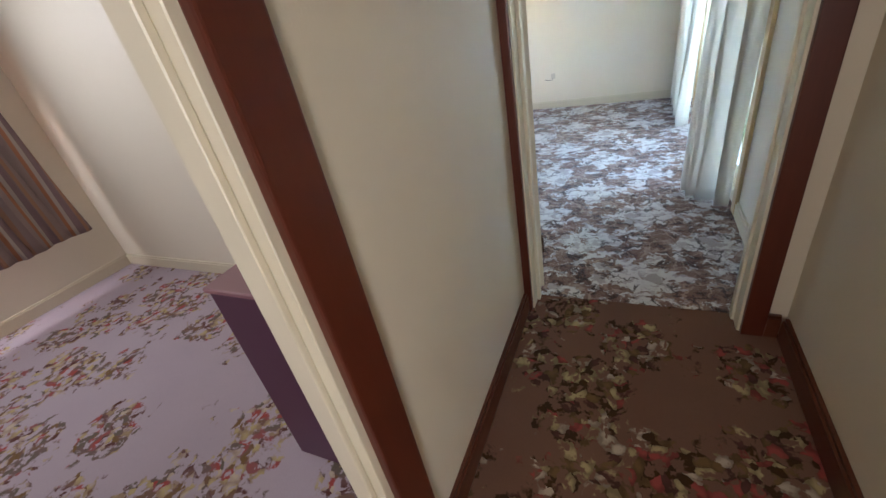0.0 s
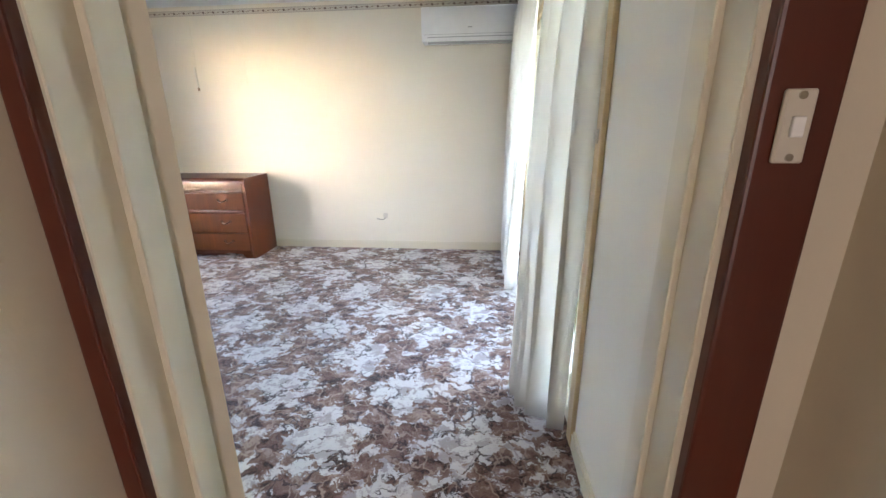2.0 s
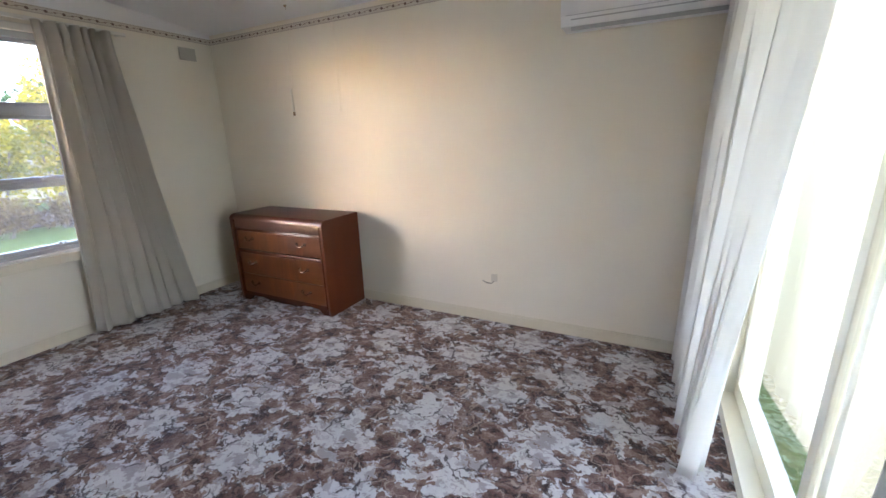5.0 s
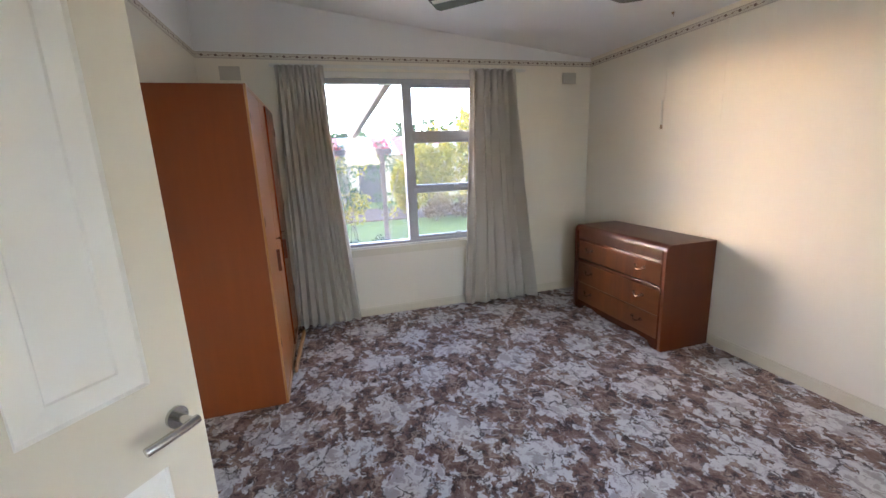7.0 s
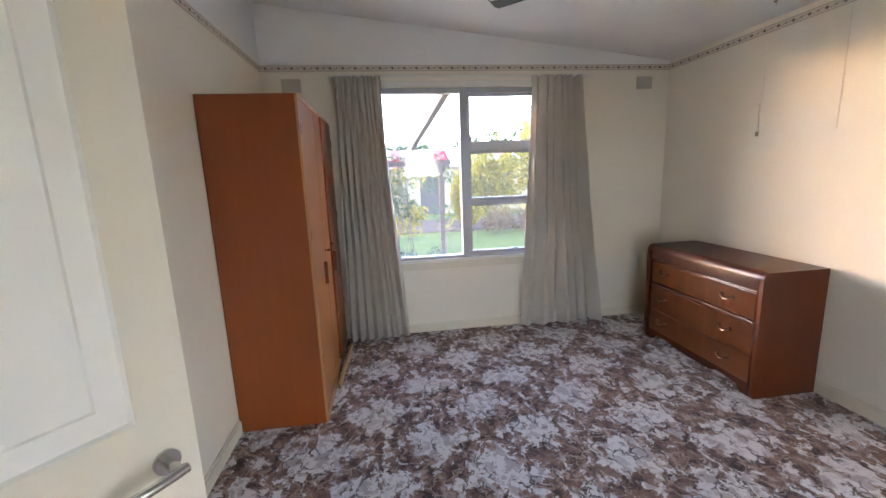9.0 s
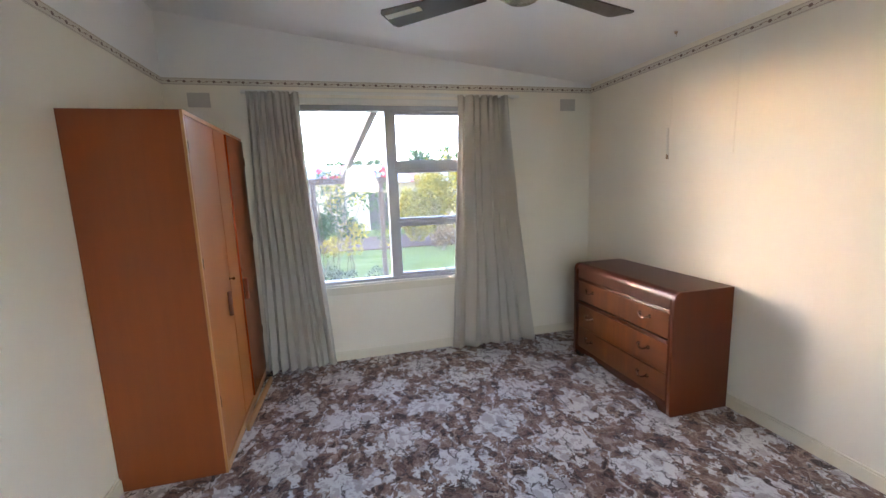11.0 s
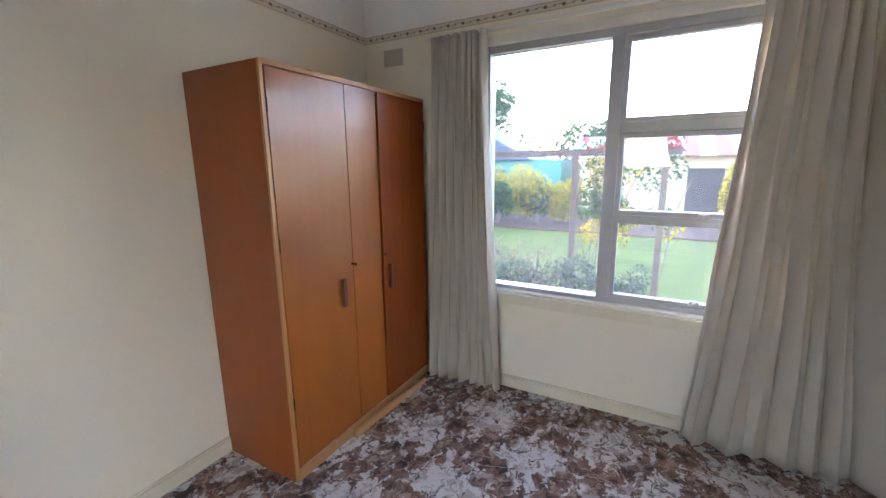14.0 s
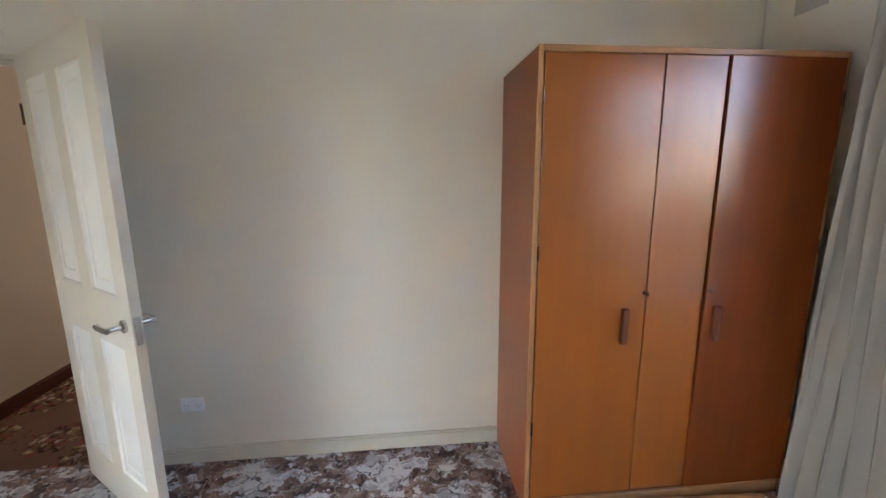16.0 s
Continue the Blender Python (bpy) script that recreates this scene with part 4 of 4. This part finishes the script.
pc = thing("pull_cord", (XE - 0.01, 0.335, 1.92), "short white pull cord with a dark toggle hanging on the wall", "pull cord")
part("cord", tube([(XE - 0.010, 0.345, 1.93), (XE - 0.013, 0.341, 1.83), (XE - 0.012, 0.335, 1.73)], 0.009, 10), M_CORD, pc)
part("toggle", cyl((XE - 0.013, 0.335, 1.735), (XE - 0.013, 0.335, 1.70), 0.008, 0.011, 10), M_CORDD, pc)


cs = part("conduit_strip", boxes([(XE - 0.0045, -0.205, 1.70, XE - 0.001, -0.180, ZB0)], 0.002), M_WALL)
tagged(cs, "thin cream painted conduit strip on the wall", "conduit")
cs = part("conduit_strip", boxes([(XE - 0.0040, 0.328, 1.93, XE - 0.001, 0.350, ZB0)], 0.002), M_WALL)
tagged(cs, "thin cream painted conduit strip above the pull cord", "conduit")


def wall_vent(x):
    z = 2.29
    v = thing("wall_vent", (x, YN - 0.004, z), "small cream painted wall vent near the ceiling", "wall vent", "wall vents")
    part("plate", boxes([(x - 0.08, YN - 0.007, z - 0.055, x + 0.08, YN - 0.001, z + 0.055)], 0.002), M_WALLV, v)
    for i in range(6):
        part("slat", boxes([(x - 0.068, YN - 0.0095, z - 0.045 + i * 0.016, x + 0.068, YN - 0.007, z - 0.036 + i * 0.016)]), M_WALLV, v)


M_WALLV = painted("vent_paint", (0.50, 0.46, 0.39), (0.46, 0.42, 0.35), 0.6, 0.1, 8)
wall_vent(0.245)
wall_vent(3.47)


# ---- second bedroom, seen from the hall ----
def bedside():
    x0, x1, y0, y1, H = -1.09, -0.60, -1.93, -1.465, 0.76
    c = thing("purple_drawer_unit", ((x0 + x1) / 2, (y0 + y1) / 2, 0), "dark purple painted drawer unit with a mauve top", "drawer unit")
    part("body", boxes([(x0, y0, 0, x1, y1, H - 0.018)], 0.003), M_PURPLE, c)
    part("top", boxes([(x0 - 0.008, y0 - 0.008, H - 0.0175, x1 + 0.008, y1 + 0.008, H)], 0.003), M_MAUVE, c, "mauve top board")
    return c


bedside()
def striped_cloth():
    """Mauve cloth woven with rust and pale stripes that run down it."""
    k = Mat("striped_mauve_cloth", 0.9, spec=0.1)
    x = k.xyz(k.mapped())[0]
    ph = k.math("FRACT", k.math("DIVIDE", x, 0.16))
    k.color(k.ramp(ph, [(0.0, (0.30, 0.23, 0.22)), (0.38, (0.36, 0.17, 0.10)), (0.50, (0.42, 0.36, 0.32)), (0.62, (0.24, 0.17, 0.18)), (0.85, (0.34, 0.20, 0.14))], "CONSTANT"))
    return k.m


curtain("curtain_second_room", "striped brown and mauve curtain hanging short of the floor", striped_cloth(), (-2.3, -0.42), (-2.3, -0.30), 0.95, 16, 0.03, 2.2, 0.42, 12)

# ---- outside ----
def grass_material():
    k = Mat("lawn", 0.9, spec=0.2)
    v = k.mapped()
    c = k.mix(k.ramp(k.noise(v, 1.2, 5), [(0.35, 0.0), (0.65, 1.0)]), (0.075, 0.105, 0.012), (0.120, 0.140, 0.018))
    c = k.mix(k.ramp(k.noise(v, 30, 4), [(0.4, 0.0), (0.7, 0.7)]), c  , (0.055, 0.075, 0.022))
    k.color(c)
    k.bump(k.noise(v, 60, 4), 0.8, 0.03)
    return k.m


M_GRASS = grass_material()
structure("ground", boxes([(-300, -300, GROUND - 0.1, 300, 300, GROUND)]), M_GRASS, "garden lawn", category="ground")
# roof over the house and the deep verandah on its south side
structure("roof", boxes([(-9.0, YS - 0.25, 3.16, XE + 1.0, YN + 0.45, 3.3)]), flat("roof_sheet", (0.25, 0.25, 0.25), 0.5), "grey sheet roof", category="roof")
structure("verandah_roof", prism([(YS - 0.21, 2.95), (YS - 0.21, 2.87), (YS - 3.0, 2.42), (YS - 3.0, 2.48)], "x", -6.0, XE + 1.0), bpy.data.materials["roof_sheet"], "grey sheet verandah roof", category="roof")
structure("outer_wall_west", boxes([(-9.0, YS - 0.2, GROUND, -5.12, 1.5, 3.15)]), M_WALL, "plain house wall", category="wall")


M_POST = flat("weathered_post", (0.085, 0.055, 0.040), 0.8)
M_CREAMB = flat("cream_render", (0.42, 0.34, 0.21), 0.8)
M_REDT = flat("red_roof_stripe", (0.36, 0.07, 0.05), 0.6)
M_WHT = flat("white_roof_stripe", (0.45, 0.43, 0.40), 0.6)
M_GRT = flat("grey_roof_stripe", (0.13, 0.14, 0.17), 0.6)
M_TEAL = flat("teal_wall", (0.03, 0.16, 0.13), 0.7)
M_SLATE = flat("slate_blue_roof", (0.025, 0.035, 0.06), 0.6)
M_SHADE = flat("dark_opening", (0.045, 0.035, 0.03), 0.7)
M_PATH = flat("bark_mulch", (0.065, 0.026, 0.008), 0.95)
M_BARK = wood("bark", (0.10, 0.07, 0.05), (0.20, 0.15, 0.11), "z", 0.9)


def leaf_material(name, a, b):
    k = Mat(name, 0.6, spec=0.3)
    info = k.t.nodes.new("ShaderNodeNewGeometry")
    c = k.ramp(info.outputs["Random Per Island"], [(0.0, a), (1.0, b)])
    k.color(c)
    tr = k.t.nodes.new("ShaderNodeBsdfTranslucent")
    k.put(tr.inputs[0], c)
    mx = k.t.nodes.new("ShaderNodeMixShader")
    mx.inputs[0].default_value = 0.55
    k.t.links.new(k.b.outputs[0], mx.inputs[1])
    k.t.links.new(tr.outputs[0], mx.inputs[2])
    k.t.links.new(mx.outputs[0], k.t.nodes["Material Output"].inputs[0])
    return k.m


M_LYEL = leaf_material("yellow_green_leaves", (0.14, 0.15, 0.012), (0.48, 0.34, 0.02))
M_LGRN = leaf_material("green_leaves", (0.015, 0.045, 0.014), (0.05, 0.10, 0.025))
M_LGREY = leaf_material("grey_green_leaves", (0.035, 0.060, 0.035), (0.10, 0.13, 0.085))
M_LRUST = leaf_material("rusty_leaves", (0.09, 0.045, 0.014), (0.22, 0.14, 0.04))
M_RED = leaf_material("red_petals", (0.45, 0.03, 0.04), (0.70, 0.10, 0.12))


def leaves(name, mat, clumps, n, size, seed, parent, label=""):
    """n small bent leaves scattered through clumps of (x, y, z, rx, ry, rz)."""
    r = np.random.RandomState(seed)
    c = np.array(clumps, float)
    vol = c[:, 3] * c[:, 4] * c[:, 5]
    pick = r.choice(len(c), n, p=vol / vol.sum())
    d = r.normal(size=(n, 3))
    d /= np.linalg.norm(d, axis=1)[:, None]
    ctr = c[pick, :3] + d * c[pick, 3:] * (r.uniform(0.35, 1.0, n) ** 0.5)[:, None] * r.uniform(0.85, 1.12, (n, 1))
    u = r.normal(size=(n, 3))
    u /= np.linalg.norm(u, axis=1)[:, None]
    w = np.cross(u, r.normal(size=(n, 3)))
    w /= np.linalg.norm(w, axis=1)[:, None]
    s = size * r.uniform(0.6, 1.4, (n, 1))
    V = np.stack([ctr - u * s, ctr - w * s * 0.5, ctr + u * s, ctr + w * s * 0.5], 1).reshape(-1, 3)
    F = np.arange(4 * n).reshape(n, 4)
    me = bpy.data.meshes.new(name)
    me.from_pydata(V.tolist(), [], F.tolist())
    me.materials.append(mat)
    ob = new(name, me)
    if parent is not None:
        ob.parent = parent
        ob.matrix_parent_inverse = parent.matrix_world.inverted()
    return tagged(ob, label)


def bush(at, label, mat, r, h, n, size, seed, category="bush", name="bush"):
    """A many-stemmed shrub with an uneven crown of small leaves."""
    x, y = at
    q = random.Random(seed)
    b = thing(name, (x, y, GROUND), label, category)
    stems = []
    clumps = []
    for i in range(9):
        a, d = q.uniform(0, 6.28), q.uniform(0.1, 0.75) * r
        cx, cy, cz = x + d * math.cos(a), y + d * math.sin(a) * 0.8, GROUND + h * q.uniform(0.35, 0.85)
        stems.append(tube([(x + 0.1 * math.cos(a), y + 0.1 * math.sin(a), GROUND), ((x + cx) / 2 + 0.05, (y + cy) / 2, (GROUND + cz) / 2), (cx, cy, cz)], 0.015, 5))
        k = q.uniform(0.28, 0.5)
        clumps.append((cx, cy, cz, r * k * 1.1, r * k, min(h * k * 0.8, cz - GROUND)))
    part("stems", join(*stems), M_BARK, b)
    leaves("crown", mat, clumps, n, size, seed, b)
    return b


# pergola of the house, with climbing roses
PY, PZ = 4.96, 1.70
perg = thing("pergola", (0.8, PY, GROUND), "weathered timber pergola with a sloping rafter up to the house", "pergola")
part("beam", boxes([(-2.2, PY - 0.03, PZ - 0.05, 2.16, PY + 0.03, PZ + 0.05)], 0.004), M_POST, perg)
for px in (-2.1, 0.84, 1.98):
    part("post", boxes([(px - 0.04, PY - 0.04, GROUND, px + 0.04, PY + 0.04, PZ - 0.051)], 0.005), M_POST, perg)
raf = boxes([(-0.035, 0, -0.045, 0.035, 1, 0.045)], 0.0)
A, B = Vector((1.36, PY, PZ + 0.08)), Vector((1.68, 1.66, 2.40))
raf.transform(Matrix.Translation(A) @ (B - A).to_track_quat("Y", "Z").to_matrix().to_4x4() @ Matrix.Diagonal((1, (B - A).length, 1, 1)))
part("rafter", raf, M_POST, perg, "dark sloping rafter")

rose = thing("climbing_rose", (1.5, PY + 0.1, GROUND), "sparse climbing rose with red flowers on the pergola", "climbing rose")
q = random.Random(4)
canes = []
for i in range(12):
    bx = q.uniform(0.7, 2.1)
    tx = bx + q.uniform(-0.45, 0.45)
    canes.append(tube([(bx, PY + 0.12, GROUND), (bx + q.uniform(-0.1, 0.1), PY + 0.1, 0.2), ((bx + tx) / 2, PY + 0.1, 0.9), (tx, PY + q.uniform(-0.1, 0.1), q.uniform(1.2, 1.9))], 0.008, 5))
part("canes", join(*canes), M_BARK, rose)
leaves("foliage", M_LGRN, [(q.uniform(0.95, 2.1), PY + 0.1, q.uniform(0.7, 1.75), 0.22, 0.15, 0.22) for _ in range(16)] + [(q.uniform(0.5, 2.1), PY, 1.8, 0.2, 0.12, 0.08) for _ in range(5)], 2200, 0.030, 21, rose)
leaves("foliage", M_LYEL, [(q.uniform(1.0, 2.1), PY + 0.15, q.uniform(0.5, 1.7), 0.2, 0.12, 0.2) for _ in range(14)], 1500, 0.030, 27, rose)
for _ in range(14):
    leaves("flower", M_RED, [(q.uniform(0.9, 2.2), PY, q.uniform(1.72, 1.88), 0.05, 0.05, 0.04)], 26, 0.026, 22 + _, rose, "red rose flower")

def twiggy_shrub(at, h, n, seed):
    """Bare brown twigs fanning out of one root, each with side twigs."""
    x, y = at
    r = random.Random(seed)
    b = thing("bare_shrub", (x, y, GROUND), "bare brown twiggy shrub with hardly a leaf", "shrub")
    twigs = []
    for _ in range(n):
        a, lean = r.uniform(0, 6.28), r.uniform(0.1, 0.6)
        hh = h * r.uniform(0.6, 1.0)
        top = (x + lean * math.cos(a), y + lean * math.sin(a), GROUND + hh)
        mid = (x + lean * 0.35 * math.cos(a), y + lean * 0.35 * math.sin(a), GROUND + hh * 0.5)
        twigs.append(tube([(x, y, GROUND), mid, top], 0.006, 4))
        for _ in range(3):
            u = r.uniform(0.4, 0.95)
            p = [mid[i] + (top[i] - mid[i]) * u for i in range(3)]
            twigs.append(tube([p, (p[0] + r.uniform(-0.18, 0.18), p[1] + r.uniform(-0.18, 0.18), p[2] + r.uniform(0.05, 0.22))], 0.004, 4))
    part("twigs", join(*twigs), M_BARK, b)
    leaves("foliage", M_LRUST, [(x, y, GROUND + h * 0.6, 0.4, 0.4, h * 0.35)], 160, 0.02, seed, b)


twiggy_shrub((0.45, 4.35), 1.05, 16, 5)
twiggy_shrub((-0.1, 4.8), 0.9, 12, 6)
for i, (bx, by, rr, hh) in enumerate([(-0.6, 4.5, 0.5, 0.6), (0.2, 4.3, 0.5, 0.75), (0.9, 4.5, 0.5, 0.8), (1.5, 4.6, 0.45, 0.7), (-1.6, 4.6, 0.6, 0.6)]):
    bush((bx, by), "low grey-green shrub at the foot of the pergola", M_LGREY, rr, hh, 1300, 0.03, 40 + i)
for i, (bx, by, rr, hh) in enumerate([(-5.6, 13.2, 1.1, 1.7), (-4.0, 13.4, 1.2, 1.9), (-2.5, 13.0, 1.2, 1.8), (-1.2, 13.3, 1.0, 1.5)]):
    bush((bx, by), "bright yellow-green garden bush", M_LYEL, rr, hh, 3600, 0.06, 50 + i)
for i, (bx, by, rr, hh) in enumerate([(-3.2, 12.2, 0.8, 1.3), (-6.6, 12.4, 1.0, 1.9), (-1.9, 12.6, 0.7, 1.2), (0.2, 12.8, 0.8, 1.3)]):
    bush((bx, by), "loose green garden shrub", M_LGRN, rr, hh, 2600, 0.05, 80 + i)
for i, (bx, by, rr, hh) in enumerate([(3.9, 12.2, 0.7, 1.8), (4.9, 12.4, 1.1, 2.9), (6.3, 12.8, 1.5, 4.1), (8.2, 12.8, 1.7, 4.5), (10.2, 12.6, 1.7, 4.2)]):
    bush((bx, by), "tall yellow-green garden bush", M_LYEL, rr, hh, 5200, 0.07, 60 + i)
for i, (bx, by) in enumerate([(4.4, 10.4), (5.6, 10.6), (6.8, 10.7), (8.2, 10.8)]):
    bush((bx, by), "low rusty-leaved garden shrub", M_LRUST, 0.75, 0.8, 1200, 0.05, 70 + i)
structure("garden_bed", boxes([(-12, 11.4, GROUND, 14, 15.0, GROUND + 0.04)]), M_PATH, "reddish-brown mulched garden bed along the back of the lawn", category="garden bed")

nb = thing("neighbour_house", (3.5, 19, GROUND), "low cream rendered house with a red and white striped roof", "house")
part("wall", join(boxes([(-1.5, 18.0, GROUND, 2.7, 18.2, 1.8), (3.95, 18.0, GROUND, 10, 18.2, 1.8), (2.7, 18.0, 1.32, 3.95, 18.2, 1.8), (-1.5, 18.2, GROUND, 10, 22, 1.75)])), M_CREAMB, nb)
part("doorway", boxes([(2.7, 18.14, GROUND, 3.95, 18.19, 1.32)]), M_SHADE, nb, "dark doorway")
for i in range(22):
    xa = -2.0 + i * 0.56
    stripe = prism([(17.6, 1.83), (17.6, 1.79), (20.2, 2.75), (20.2, 2.79)], "x", xa, xa + 0.555)
    part("roof_sheet", stripe, (M_WHT if i % 2 else M_REDT) if xa > 1.2 else (M_WHT if i % 2 else M_GRT), nb)
sh = thing("teal_shed", (-5, 18.5, GROUND), "teal walled outbuilding with a dark slate-blue roof", "shed")
part("wall", boxes([(-9.5, 18.0, GROUND, -2.3, 21, 1.75)]), M_TEAL, sh)
part("window", boxes([(-5.9, 17.97, 0.6, -5.0, 17.999, 1.3)]), M_SHADE, sh, "dark window")
part("roof", prism([(-12.5, 1.76), (-3.6, 1.76), (-4.3, 2.15), (-8.2, 4.3)], "y", 17.6, 21.4), M_SLATE, sh)
tree = thing("tree", (-9.5, 27, GROUND), "tall green tree behind the outbuilding", "tree")
part("trunk", tube([(-9.5, 27, GROUND), (-9.4, 27, 2.0), (-9.1, 27, 4.2)], 0.14, 8), M_BARK, tree)
leaves("crown", M_LGRN, [(-9.3, 27, 5.0, 1.3, 1.1, 0.9), (-8.6, 27, 5.8, 1.0, 1.0, 0.8), (-9.9, 27.2, 6.1, 0.9, 0.9, 0.8), (-8.9, 27, 6.8, 0.7, 0.7, 0.6)], 3000, 0.13, 90, tree)
for i in range(7):
    bush((-24 + i * 9, 42 + (i % 3) * 3), "hazy far garden tree", M_LGRN, 4.2, 5.0 + (i % 3), 1500, 0.35, 100 + i, "tree", "far_tree")
